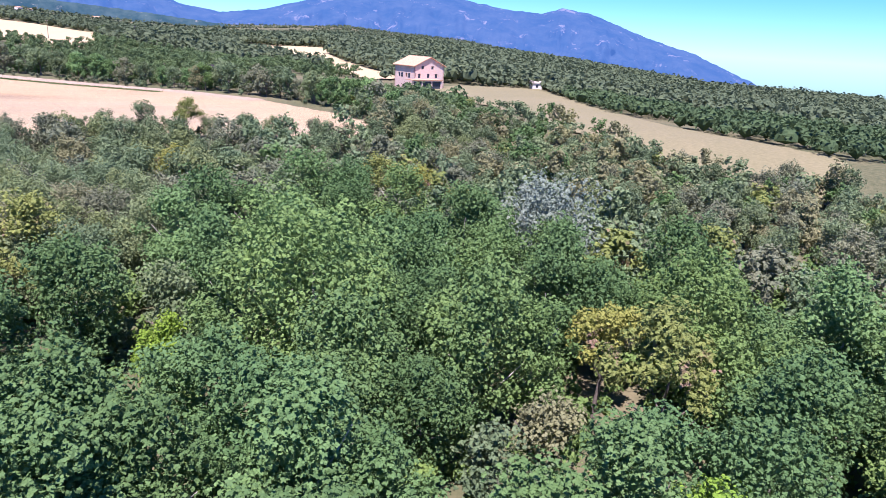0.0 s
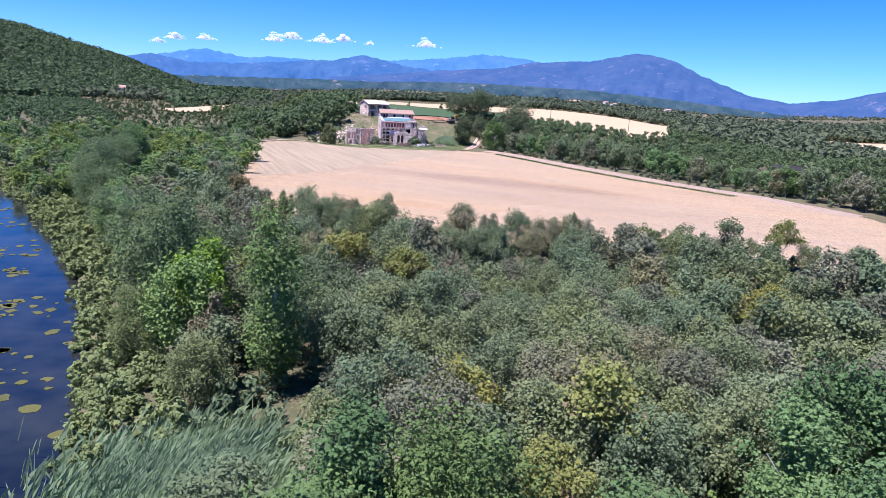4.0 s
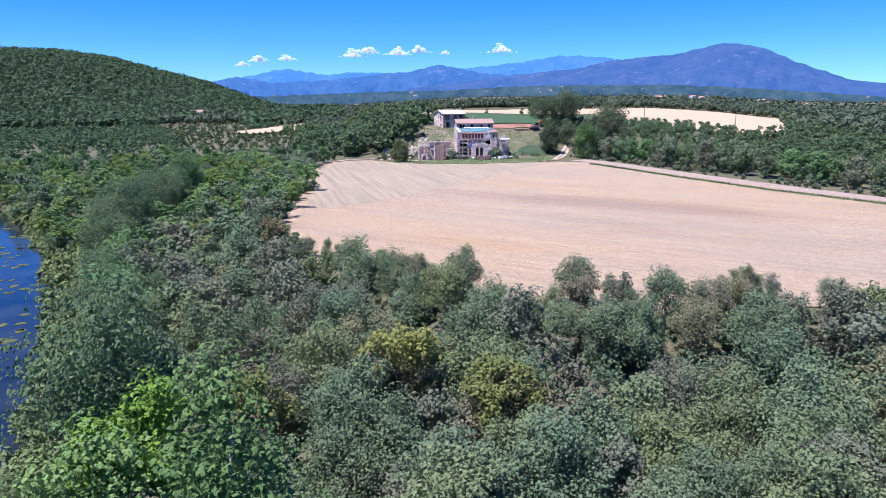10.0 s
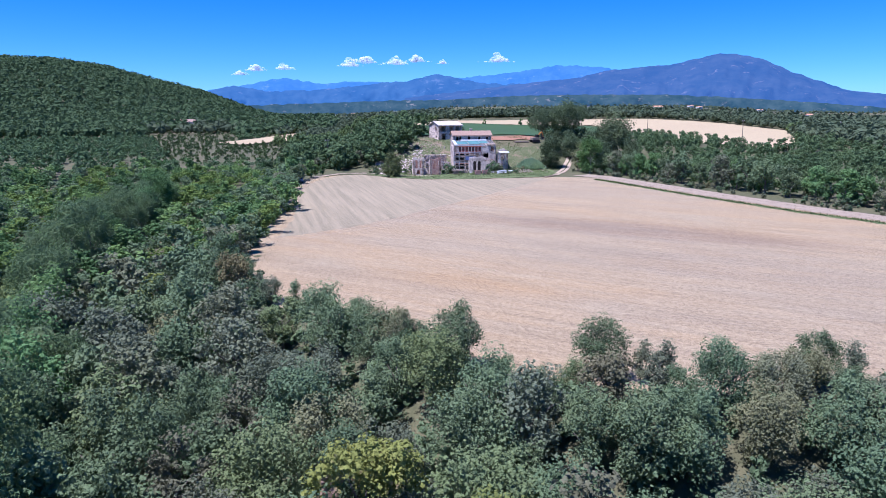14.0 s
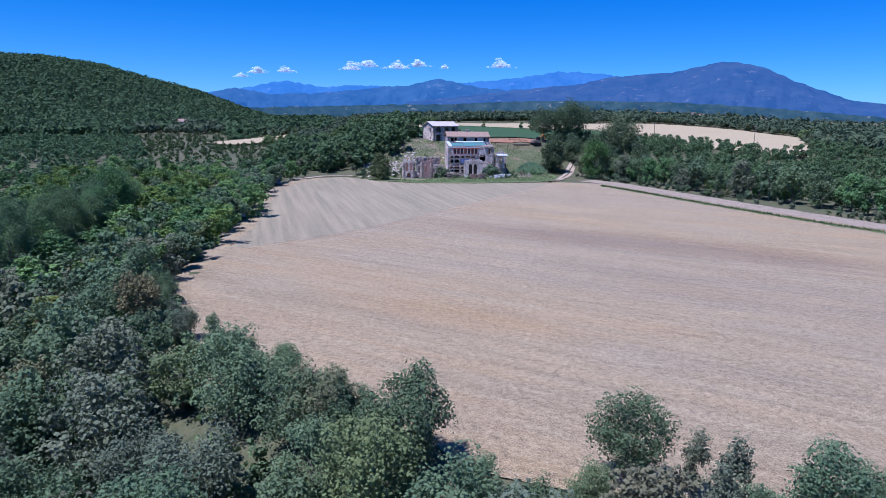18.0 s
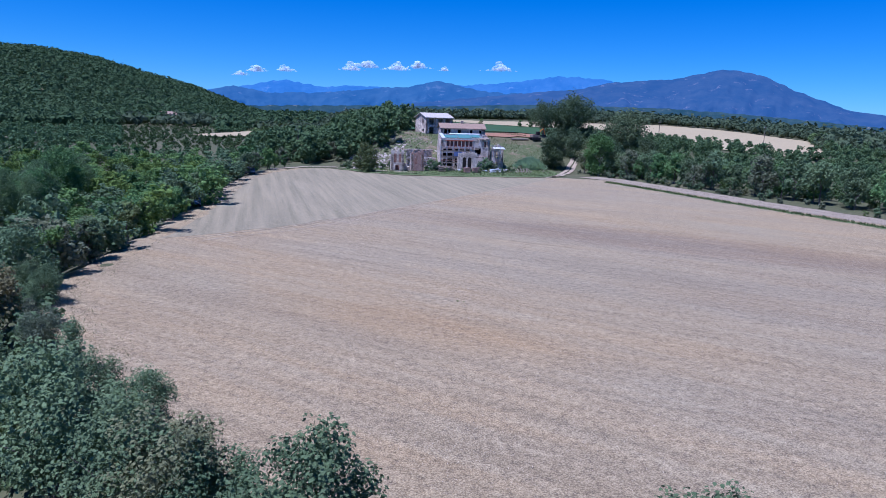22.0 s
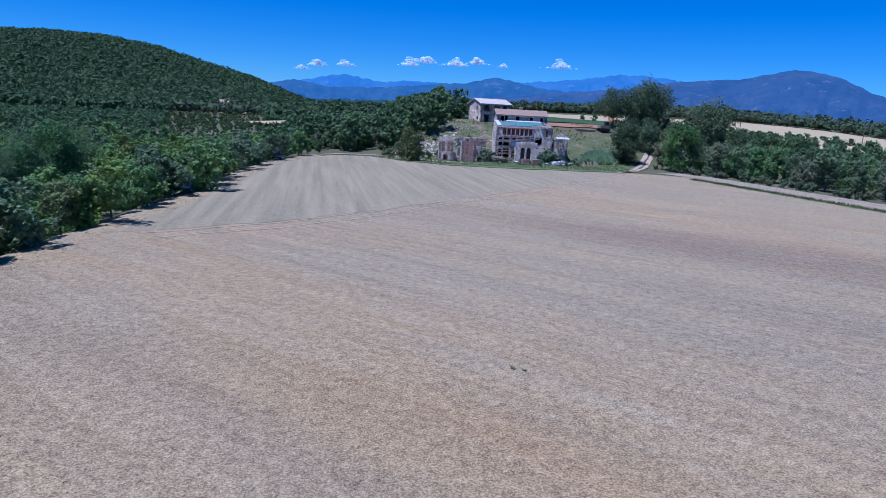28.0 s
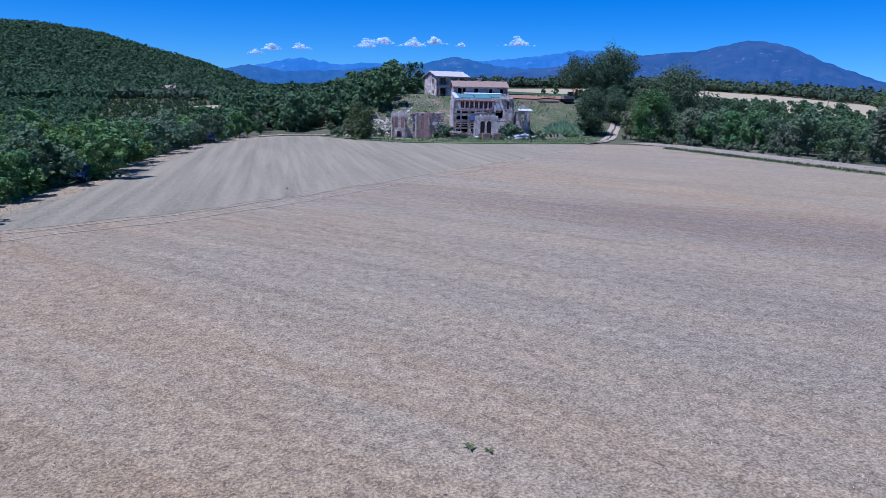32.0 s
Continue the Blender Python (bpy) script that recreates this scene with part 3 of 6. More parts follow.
PLAIN_HAZE = mountain_material("plain_painted_haze", (0.006, 0.016, 0.012), (0.032, 0.046, 0.036), (0.018, 0.046, 0.074), rock=(0.15, 0.13, 0.105), grain=3.0)
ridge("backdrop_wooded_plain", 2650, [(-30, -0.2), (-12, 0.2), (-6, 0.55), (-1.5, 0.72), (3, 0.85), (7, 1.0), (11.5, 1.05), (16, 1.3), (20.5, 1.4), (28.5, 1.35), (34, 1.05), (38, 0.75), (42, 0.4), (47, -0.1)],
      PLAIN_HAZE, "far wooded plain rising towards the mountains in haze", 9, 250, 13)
# ---- trees ----
def tree_kind(name, leaf, bark, seed, high, wide, bottom, lobes, leaves, size, shape="round", thick=0.16, droop=0.0, limbs=5):
    crown = crown_mesh(name + "_crown", leaf, seed, high, wide, bottom, lobes, leaves, size, shape=shape, droop=droop)
    trunk = trunk_mesh(name + "_trunk", bark, seed, high * 0.8 if shape == "column" else (bottom + high) / 2, thick, limbs, wide * 0.28)
    return crown, trunk


PLANTED = []


def plant(kind, x, y, scale, label, category="tree", group="", turn=None, z=None, name=""):
    crown, trunk = kind
    PLANTED.append((x, y))
    ob = new(name or crown.name.split("_crown")[0])
    ob.matrix_world = pose(x, y, gz(x, y) if z is None else z, 0, 0, rng.uniform(0, 360) if turn is None else turn) @ Matrix.Scale(scale, 4)
    tagged(ob, label, category, group)
    child("trunk", trunk, ob)
    child("crown", crown, ob)
    return ob


def standing(kind, high, x, y, top, label, category="tree"):
    """A tree whose top reaches a known height; high is the height of its kind."""
    z = gz(x, y)
    return plant(kind, x, y, max(0.4, (top - z) / high), label, category)


OAKS = [tree_kind("oak", OLIVE if i == 4 else OAK, BARK, 20 + i, 7.0, 6.8, 0.8, 30, 26000, 0.057) for i in range(6)]
OAKS_MID = [tree_kind("holm_oak", OLIVE if i in (1, 4) else OAK, BARK, 30 + i, 7.0, 6.8, 0.8, 24, 10000, 0.09) for i in range(6)]
OAKS_LOW = [tree_kind("hedge_oak", OAK if i % 3 else OLIVE, BARK, 40 + i, 7.0, 6.4, 0.5, 20, 3000, 0.14) for i in range(4)]
BROADS = [tree_kind("broadleaf", BROAD, PALE_BARK, 60 + i, 10.0, 7.8, 1.0, 44, 24000, 0.08) for i in range(3)]
POPLARS = [tree_kind("poplar", DARK_POPLAR, PALE_BARK, 70 + i, 14.0, 6.2, 0.2, 64, 26000, 0.075, "column") for i in range(1)]
LIMES = [tree_kind("young_tree", LIME, PALE_BARK, 80 + i, 7.5, 5.2, 1.0, 26, 16000, 0.066) for i in range(1)]
PINES = [tree_kind("pine", PINE, BARK, 90 + i, 8.5, 6.6, 3.2, 24, 9500, 0.08, "umbrella") for i in range(2)]
SILVERS = [tree_kind("silver_tree", SILVER, PALE_BARK, 100 + i, 8.5, 11.5, 1.0, 40, 30000, 0.085) for i in range(1)]
WILLOWS = [tree_kind("willow", WILLOW, BARK, 110 + i, 10.0, 7.0, 0.2, 36, 22000, 0.06, droop=1.2) for i in range(2)]
DRIES = [tree_kind("thinning_oak", DRY, BARK, 120 + i, 6.6, 5.6, 1.2, 17, 6500, 0.08) for i in range(2)]
SLIMS = [tree_kind("slim_oak", OAK if i else OLIVE, BARK, 140 + i, 7.0, 3.6, 0.8, 22, 9000, 0.068, "column", thick=0.1) for i in range(3)]
FIELD_OAKS = [tree_kind("field_oak", (OAK, POPLAR, OLIVE, BROAD)[i], BARK, 150 + i, 8.0, 6.4, 1.2, 22, 4200, 0.15) for i in range(4)]
ALDERS = [tree_kind("alder", POPLAR, BARK, 160 + i, 8.0, 6.4, 0.8, 30, 17000, 0.074) for i in range(1)]
SHRUBS = [tree_kind("shrub", OAK if i else OLIVE, BARK, 130 + i, 2.2, 2.8, 0.0, 9, 900, 0.12, limbs=3, thick=0.05) for i in range(2)]

# trees that stand out one by one
SINGLES = []


def single(kind, high, x, y, top, label):
    SINGLES.append((x, y))
    standing(kind, high, x, y, top, label)


single(POPLARS[0], 14.0, -49.0, -231.0, 9.4, "tall slim dark green poplar rising over the wood")
single(LIMES[0], 7.5, -54.8, -221.5, 5.2, "bright yellow-green young tree beside the river trees")
single(LIMES[0], 7.5, -36.6, -267.0, 0.4, "bright yellow-green tree with a pale stem among darker crowns")
single(PINES[0], 8.5, -49.9, -215.0, 2.0, "small yellowish pine among oaks")
single(PINES[1], 8.5, -40.8, -211.2, 3.0, "olive-yellow pine with a rounded crown")
single(DRIES[0], 6.6, -32.1, -217.0, 3.4, "half-dead brown and purple oak crown")
single(PINES[0], 8.5, -32.5, -249.0, 3.2, "yellow pine with rusty gaps in its crown")
single(PINES[1], 8.5, 9.0, -257.0, 1.0, "broad yellow-green pine above the oaks")
single(PINES[0], 8.5, 4.0, -254.6, 2.4, "olive pine with brown inner branches")
single(PINES[0], 8.5, -28.0, -292.5, 3.4, "rusty orange-brown pine beside green crowns")
single(LIMES[0], 7.5, -38.5, -297.0, 2.6, "bright yellow-green bushy tree among darker ones")
single(BROADS[2], 10.0, -25.9, -296.6, 2.9, "broad green tree with a rounded crown")
single(SILVERS[0], 8.5, -8.2, -278.6, 4.0, "silver-grey leaved tree standing out pale")
BIG_BROAD = tree_kind("great_broadleaf", DARK_POPLAR, PALE_BARK, 66, 12.0, 11.5, 1.0, 66, 46000, 0.078, thick=0.25)
single(BIG_BROAD, 12.0, -31.2, -273.2, 6.6, "large bright green broadleaf tree with a full crown")
single(BIG_BROAD, 12.0, -43.0, -255.0, 3.8, "bright green broadleaf tree in the wood")
single(BROADS[2], 10.0, -24.0, -268.0, 4.4, "tall green broadleaf tree with dense leaves")
single(BROADS[0], 10.0, -52.0, -268.0, 4.6, "green broadleaf tree near the river")
single(BROADS[1], 10.0, -29.9, -283.5, 4.6, "green broadleaf tree with a pointed crown")
single(WILLOWS[0], 10.0, -57.5, -215.5, 8.6, "tall grey-green willow on the river bank")
single(WILLOWS[1], 10.0, -59.2, -223.5, 1.6, "pale silvery willow leaning over the river")
single(WILLOWS[1], 10.0, -62.0, -199.0, 4.5, "feathery green willow at the water's edge")
single(WILLOWS[0], 10.0, -66.5, -183.0, 4.0, "round green bank willow")
single(OAKS[0], 7.0, -33.6, -196.2, 5.0, "dense dark oak at the edge of the field")
single(OAKS[2], 7.0, -24.0, -199.4, 4.3, "oak with an open crown at the field's edge")
single(OAKS[3], 7.0, -19.0, -206.0, 4.6, "upright dark oak at the field's edge")
single(OAKS[5], 7.0, -10.7, -203.6, 3.8, "broad oak at the field's edge")
single(OAKS[1], 7.0, -39.4, -186.0, 2.5, "grey-green oak at the field's edge")
single(OAKS[4], 7.0, -46.8, -175.2, 1.5, "grey-green oak leaning over the field")

for x, y, top in ((-21.7, -201.0, 3.1), (-21.2, -203.0, 3.7), (-15.2, -204.4, 2.6), (-9.0, -204.8, 3.4)):
    single(SLIMS[int(-x) % 3], 7.0, x, y, top, "slim upright oak at the field's edge")


BANK_Y, BANK_X = [-300, -245, -230, -222, -209, -188, -170, -150], [-52, -53.5, -55, -57, -60, -65, -70, -77]


def wood_place(x, y, gap=1.8):
    return (np.asarray(x) > np.interp(y, BANK_Y, BANK_X)) & (~inside(x, y, FIELD)) & (line_dist(x, y, FIELD + FIELD[:1]) > gap) & (line_dist(x, y, RIVER) > 9.2)


def scatter(x0, x1, y0, y1, step, r):
    gx, gy = np.meshgrid(np.arange(x0, x1, step), np.arange(y0, y1, step))
    gx = gx + (np.arange(gx.shape[0]) % 2)[:, None] * step / 2
    return np.stack([gx.ravel(), gy.ravel()], 1) + r.uniform(-0.42, 0.42, (gx.size, 2)) * step


TEMPLATES = {n: [crown_arrays(300 + i, 7.0, 7.0, 0.2, 12, n, k) for i in range(5)] for n, k in ((1900, 0.155), (950, 0.23), (420, 0.34), (170, 0.5))}


def grove(name, pts, low, high, grade, label, mat=WOODS, seed=5, tall=1.0):
    """A wood of many crowns in one mesh, for trees that nobody could count."""
    r = np.random.default_rng(seed)
    vs, fs, n = [], [], 0
    z = height(pts[:, 0], pts[:, 1])
    for (x, y), h in zip(pts, z):
        v, f = TEMPLATES[grade][r.integers(5)]
        s, a = r.uniform(low, high) / 7.0, r.uniform(0, 2 * math.pi)
        c, w = math.cos(a) * s, math.sin(a) * s
        vs.append(v @ np.array([[c, w, 0], [-w, c, 0], [0, 0, s * tall * r.uniform(0.85, 1.15)]]) + (x, y, h - 0.3))
        fs.append(f + n)
        n += len(v)
    me = mesh_of(name, np.concatenate(vs), np.concatenate(fs), [mat])
    return tagged(new(name, me), label, "woodland", kind="stuff")


rw = np.random.default_rng(11)
LINE = [(-60, -300), (-46, -255), (-38, -228), (-31, -203)]
near = [(x, y) for x, y in scatter(-82, 60, -312, -150, 4.6, rw)
        if wood_place(x, y, 2.2) and line_dist(x, y, LINE) < 62 and not (x > 0 and y < -303) and min(math.hypot(x - a, y - b) for a, b in SINGLES) > 2.5 and math.hypot(x + 55, y + 243.5) > 6.2 and line_dist(x, y, [(-49, -231), (-51, -247)]) > 3.6]
near.sort(key=lambda p: line_dist(p[0], p[1], LINE))
CLOSE = min(430, sum(line_dist(x, y, LINE) < 44 for x, y in near))
for i, (x, y) in enumerate(near[:CLOSE]):
    pick, close = rw.random(), i < 150
    edge = line_dist(x, y, FIELD + FIELD[:1])
    if y < -252 and pick < 0.3 and x < 22:
        continue
    if y < -252 and pick < 0.95 and x < 22:
        plant(BROADS[rw.integers(3)], x, y, rw.uniform(0.68, 0.95), "bright green broadleaf tree in the riverside wood", group="trees of the wood")
    elif (pick < 0.035 or pick > 0.975) and y < -216:
        plant(PINES[rw.integers(2)], x, y, rw.uniform(0.7, 0.85), "yellow-green pine with thinning brownish needles", group="trees of the wood")
    elif pick < 0.06:
        plant(DRIES[rw.integers(2)], x, y, rw.uniform(0.75, 1.0), "half-dead brownish oak among green ones", group="trees of the wood")
    elif pick < 0.2 and x < -48:
        plant(WILLOWS[rw.integers(2)], x, y, rw.uniform(0.5, 0.75), "grey-green willow near the river", group="trees of the wood")
    else:
        s = rw.uniform(0.62, 0.88) if edge < 7 else rw.uniform(0.75, 1.08)
        plant((OAKS if close else OAKS_MID)[rw.integers(6)], x, y, s, "dense dark green holm oak in the wood", group="trees of the wood")
rest = np.array(near[CLOSE:])
sort = rw.random(len(rest))
for a, b, m, lab in ((0, 0.55, OAK, "closed canopy of dark green oaks"), (0.55, 0.8, OLIVE, "grey-green oaks in the closed canopy"), (0.8, 0.93, BROAD, "bright green trees in the closed canopy"), (0.93, 1, PINE, "yellowish pines in the closed canopy")):
    grove("wood_beyond", rest[(sort >= a) & (sort < b)], 4.6, 7.6, 1900, lab, m, 2 + int(a * 100))

# the ragged front row of the wood along the field
re = np.random.default_rng(83)
fr = np.array([(28, -233.5), (16, -224.5), (2, -208.5), (-8, -205.5), (-18, -207), (-26, -203.5), (-32.5, -198.5), (-38, -190.5), (-44, -179.5), (-49, -171), (-51, -162)], float)
for a, b in zip(fr, fr[1:]):
    n = int(np.linalg.norm(b - a) / 2.7)
    for k in range(n):
        x, y = a + (b - a) * (k + re.uniform(0, 0.8)) / n + re.normal(0, 0.5, 2)
        if min(math.hypot(x - p, y - q) for p, q in SINGLES) < 1.7:
            continue
        kind, high = ((SLIMS[re.integers(3)], 7.0) if re.random() < 0.4 else (OAKS[re.integers(6)], 7.0))
        standing(kind, high, x, y, re.uniform(1.6, 4.0) if x > -36 else re.uniform(0.8, 2.6), "uneven dark oak in the front row of the wood")

have = np.array(PLANTED + [tuple(q) for q in rest])
gaps = scatter(-72, 46, -306, -160, 2.4, re)
gaps = gaps[wood_place(gaps[:, 0], gaps[:, 1], 1.0) & (np.hypot(gaps[:, 0] + 55, gaps[:, 1] + 243.5) > 6.2) & (line_dist(gaps[:, 0], gaps[:, 1], [(-49, -231), (-51, -247)]) > 3.2)]
for x, y in gaps:
    if np.hypot(have[:, 0] - x, have[:, 1] - y).min() > (2.9 if y > -252 else 4.6):
        have = np.vstack([have, (x, y)])
        plant(OAKS_MID[re.integers(6)], x, y, re.uniform(0.55, 0.85), "young dark oak filling a gap in the wood", group="trees of the wood")
p = scatter(-66, 30, -262, -164, 3.0, re)
p = p[wood_place(p[:, 0], p[:, 1], 1.2)]
q = scatter(-58, 20, -312, -250, 2.6, re)
grove("undergrowth", q[wood_place(q[:, 0], q[:, 1], 1.5)], 1.6, 3.0, 420, "shaded green saplings on the floor of the broadleaf wood", BROAD, 78)
grove("undergrowth", p, 1.8, 3.0, 420, "low bushes and saplings filling the wood's floor", OAK, 77)
# ---- far fields ----
def crop_material(name, a, b2, turn):
    m, t, b = material(name, 0.95)
    c = mix(t, noise_tex(t, 0.05, 5, 0.6, (turn, 0.2, 1, 1)), a, b2)
    c = mix(t, 0.3, c, ramp(t, noise_tex(t, 1.5, 4), [(0.3, tuple(v * 0.7 for v in a)), (0.7, tuple(min(1, v * 1.25) for v in b2))]))
    t.links.new(c, b.inputs["Base Color"])
    return m


PALE_STRAW = crop_material("pale_straw", (0.37, 0.285, 0.16), (0.47, 0.375, 0.215), 20)
ALFALFA = crop_material("green_crop", (0.035, 0.075, 0.025), (0.06, 0.11, 0.04), 10)
RED_SOIL = crop_material("red_soil", (0.28, 0.13, 0.075), (0.36, 0.2, 0.12), 5)
SCRUB = crop_material("dry_meadow", (0.13, 0.13, 0.06), (0.23, 0.195, 0.105), 5)
FIELDS_FAR = []


def far_field(poly, mat, label, step=8.0, lift=0.35):
    FIELDS_FAR.append(poly)
    shape_sheet("field", poly, mat, lift, label, step=step, wobble=2.0)


far_field([(5, 116), (9, 138), (34, 158), (80, 165), (125, 152), (165, 148), (192, 122), (206, 84), (165, 22), (137, -10), (120, -4), (121, 40), (120, 76), (112, 120), (70, 136), (40, 134)], PALE_STRAW, "pale harvested field behind the farm")
far_field([(-12, 26), (-4, 60), (4, 112), (40, 132), (70, 134), (108, 118), (118, 76), (80, 40), (44, 14)], ALFALFA, "green crop strip behind the farm")
far_field([(19, -7), (22, 3), (36, 10), (40, 0), (37, -6)], RED_SOIL, "bare red earth yard behind the farm", lift=0.25)
far_field([(-152, 352), (-110, 348), (-92, 292), (-126, 284)], SCRUB, "dry yard round the house at the hill's foot")
far_field([(-92, 158), (-57, 228), (-40, 270), (-34, 262), (-45, 205), (-53, 162), (-76, 136)], PALE_STRAW, "pale field at the foot of the hill", lift=0.9)
far_field([(152, -150), (205, -62), (230, 0), (262, 24), (300, -10), (256, -56), (172, -152)], PALE_STRAW, "pale yellow harvested field beyond the hedgerow")
far_field([(45, -300), (55, -276), (68, -254), (98, -224), (122, -192), (138, -182), (160, -182), (215, -192), (150, -232), (100, -272), (70, -302)], SCRUB, "dry meadow with scattered bushes below the pink house")
far_field([(4, -318), (14, -308), (44, -312), (60, -335), (10, -350)], PALE_STRAW, "pale field edge beside the wood")

far_field(band([(352, -10), (351, -40), (344, -105), (326, -165), (262, -222), (200, -256)], 8.0), crop_material("reddish_earth", (0.3, 0.2, 0.14), (0.4, 0.28, 0.2), 5), "reddish earth strip running along the slope above the pink house")

# ---- woods too far to count ----
def woods(name, pts, low, high, sprays, leaf, label, mat=WOODS, seed=5, lump=ICO1):
    r = np.random.default_rng(seed)
    n = len(pts)
    s = r.uniform(low, high, n)
    z = height(pts[:, 0], pts[:, 1])
    iv, jf = lump
    ell = np.stack([s * 0.62, s * 0.62, s * 0.56], 1)
    c = np.stack([pts[:, 0], pts[:, 1], z + s * 0.5], 1)
    v = c[:, None] + iv[None] * ell[:, None] * 0.66 * (1 + 0.16 * r.normal(size=(n, len(iv), 1)))
    f = (jf[None] + (np.arange(n) * len(iv))[:, None, None]).reshape(-1, 3)
    k = n * sprays
    d = r.normal(size=(n, sprays, 3))
    d[..., 2] = np.abs(d[..., 2]) * 1.2 - 0.25
    d /= np.linalg.norm(d, axis=-1)[..., None]
    p = (c[:, None] + d * ell[:, None] * r.uniform(0.88, 1.15, (n, sprays, 1))).reshape(-1, 3)
    d = d.reshape(-1, 3) * 0.7 + r.normal(size=(k, 3)) * 0.5 + (0, 0, 0.3)
    d /= np.linalg.norm(d, axis=1)[:, None]
    a = np.cross(d, r.normal(size=(k, 3)))
    a /= np.linalg.norm(a, axis=1)[:, None]
    b = np.cross(d, a)
    q = (np.repeat(s, sprays) * leaf * r.uniform(0.6, 1.4, k))[:, None]
    lv = np.stack([p - a * q, p + b * q * 0.7 + d * q * 0.25, p + a * q, p - b * q * 0.7 + d * q * 0.25], 1).reshape(-1, 3)
    off = n * len(iv)
    lf = (np.arange(4 * k).reshape(-1, 4) + off).tolist()
    me = mesh_of(name, np.concatenate([v.reshape(-1, 3), lv]), f.tolist() + lf, [mat])
    return tagged(new(name, me), label, "woodland", kind="stuff")


def clear_of_fields(p):
    ok = np.ones(len(p), bool)
    for poly in FIELDS_FAR:
        ok &= ~inside(p[:, 0], p[:, 1], poly)
    return ok


rf = np.random.default_rng(21)
# low young growth before the hill's foot, over which the pale field and the country house show
THICKET = [(-43, 20), (-92, 20), (-112, 110), (-160, 288), (-96, 296), (-80, 150), (-43, 168)]
# across the river and up the hill's foot
p = scatter(-300, -40, -320, 234, 5.6, rf)
p = p[(line_dist(p[:, 0], p[:, 1], RIVER) > 9.0) & clear_of_fields(p) & ~inside(p[:, 0], p[:, 1], FIELD)]
young = inside(p[:, 0], p[:, 1], THICKET)
thicket, p = p[young], p[~young]
left = p[:, 0] < np.interp(p[:, 1], [q[1] for q in RIVER], [q[0] for q in RIVER])
west = ~left & (p[:, 1] > -150) & (p[:, 1] < 234) & (p[:, 0] < np.interp(p[:, 1], [-150, -40, 60], [-47.5, -44, -47]))
near_left = left & (np.hypot(p[:, 0] + 50, p[:, 1] + 230) < 190)
bank = p[near_left]
sort = rf.random(len(bank))
for i, (m, lab) in enumerate(((WOODS, "dense green wood on the far bank of the river"), (POPLAR, "poplars on the far bank of the river"), (OAK, "oaks on the far bank of the river"))):
    grove("riverside_wood", bank[(sort >= i / 3) & (sort < (i + 1) / 3)], 8.0, 11.5, 420, lab, m, seed=70 + i, tall=0.78)
woods("valley_wood", p[left & ~near_left], 6.5, 10.0, 40, 0.15, "dense green wood at the foot of the hill", HILL, seed=4)
side = p[west & (p[:, 1] < 0)]
sort = rf.random(len(side))
for i, (m, lab) in enumerate(((OAK, "dark oaks in the belt between field and river"), (POPLAR, "green poplars and ashes between field and river"), (BROAD, "bright green trees between field and river"), (DARK_POPLAR, "deep green alders between field and river"))):
    grove("field_side_wood", side[(sort >= i / 4) & (sort < (i + 1) / 4)], 5.6, 8.0, 1900, lab, m, seed=60 + i, tall=0.76)
grove("field_side_wood_far", p[west & (p[:, 1] >= 0)], 3.2, 5.0, 170, "belt of mixed trees beyond the field", seed=7)
p = scatter(-1250, 60, 170, 1150, 8.6, rf)
bearing, off = np.degrees(np.arctan2(p[:, 0] + 46, p[:, 1] + 250)), np.hypot(p[:, 0] + 46, p[:, 1] + 250)
p = p[clear_of_fields(p) & (bearing < 2.5) & (bearing > -62) & (off < 1190) & ((p[:, 1] > 224) | (p[:, 0] < -296))]
young = inside(p[:, 0], p[:, 1], THICKET)
grove("thicket", np.concatenate([thicket, p[young]]), 1.9, 3.1, 170, "low young oaks and scrub before the hill", HILL, seed=22)
p = p[~young]
woods("hill_wood", p, 6.0, 10.0, 26, 0.16, "oak wood covering the whole hill", HILL, seed=8)
# the plain behind the farm
p = scatter(-60, 420, 60, 520, 5.4, rf)
keep = np.array([noise.noise(Vector((x / 90, y / 90, 0.3))) > -0.12 for x, y in p])
p = p[keep & clear_of_fields(p) & ~((p[:, 0] < 120) & (p[:, 1] < 130))]
close = np.hypot(p[:, 0] + 46, p[:, 1] + 250) < 420
grove("farm_side_wood", p[close], 3.5, 6.0, 420, "dark trees on the plain behind the farm", seed=18)
woods("plain_wood", p[~close], 3.8, 6.0, 30, 0.16, "broken woodland on the plain behind the farm", PINE_WOOD, seed=9)
az = rf.uniform(-12, 100, 16000)
rr = 520 + 3000 * rf.random(16000) ** 1.4
p = np.stack([-46 + rr * np.sin(np.radians(az)), -250 + rr * np.cos(np.radians(az))], 1)
keep = np.array([noise.noise(Vector((x / 260, y / 260, 1.7))) > -0.2 for x, y in p])
woods("distant_woods", p[keep], 5.0, 8.5, 8, 0.2, "distant patchwork of dark woods", PINE_WOOD, seed=10)
# the slope behind the pink house
p = scatter(70, 620, -330, 60, 5.2, rf)
slope = (p[:, 0] * 0.55 - p[:, 1] * 0.85 < 1e9) & (np.hypot(p[:, 0] - 139, p[:, 1] + 178) > 24)
far_side = np.hypot(p[:, 0] + 58, p[:, 1] + 290) > 255
near_slope = p[far_side & slope & clear_of_fields(p) & (p[:, 0] < 170) & (p[:, 1] > -150)]
grove("hedge_side_wood", near_slope, 3.8, 6.0, 950, "green oaks and bushes behind the hedgerow", seed=19)
far_side &= ~((p[:, 0] < 170) & (p[:, 1] > -150))
slope &= np.hypot(p[:, 0] + 58, p[:, 1] + 290) > 255
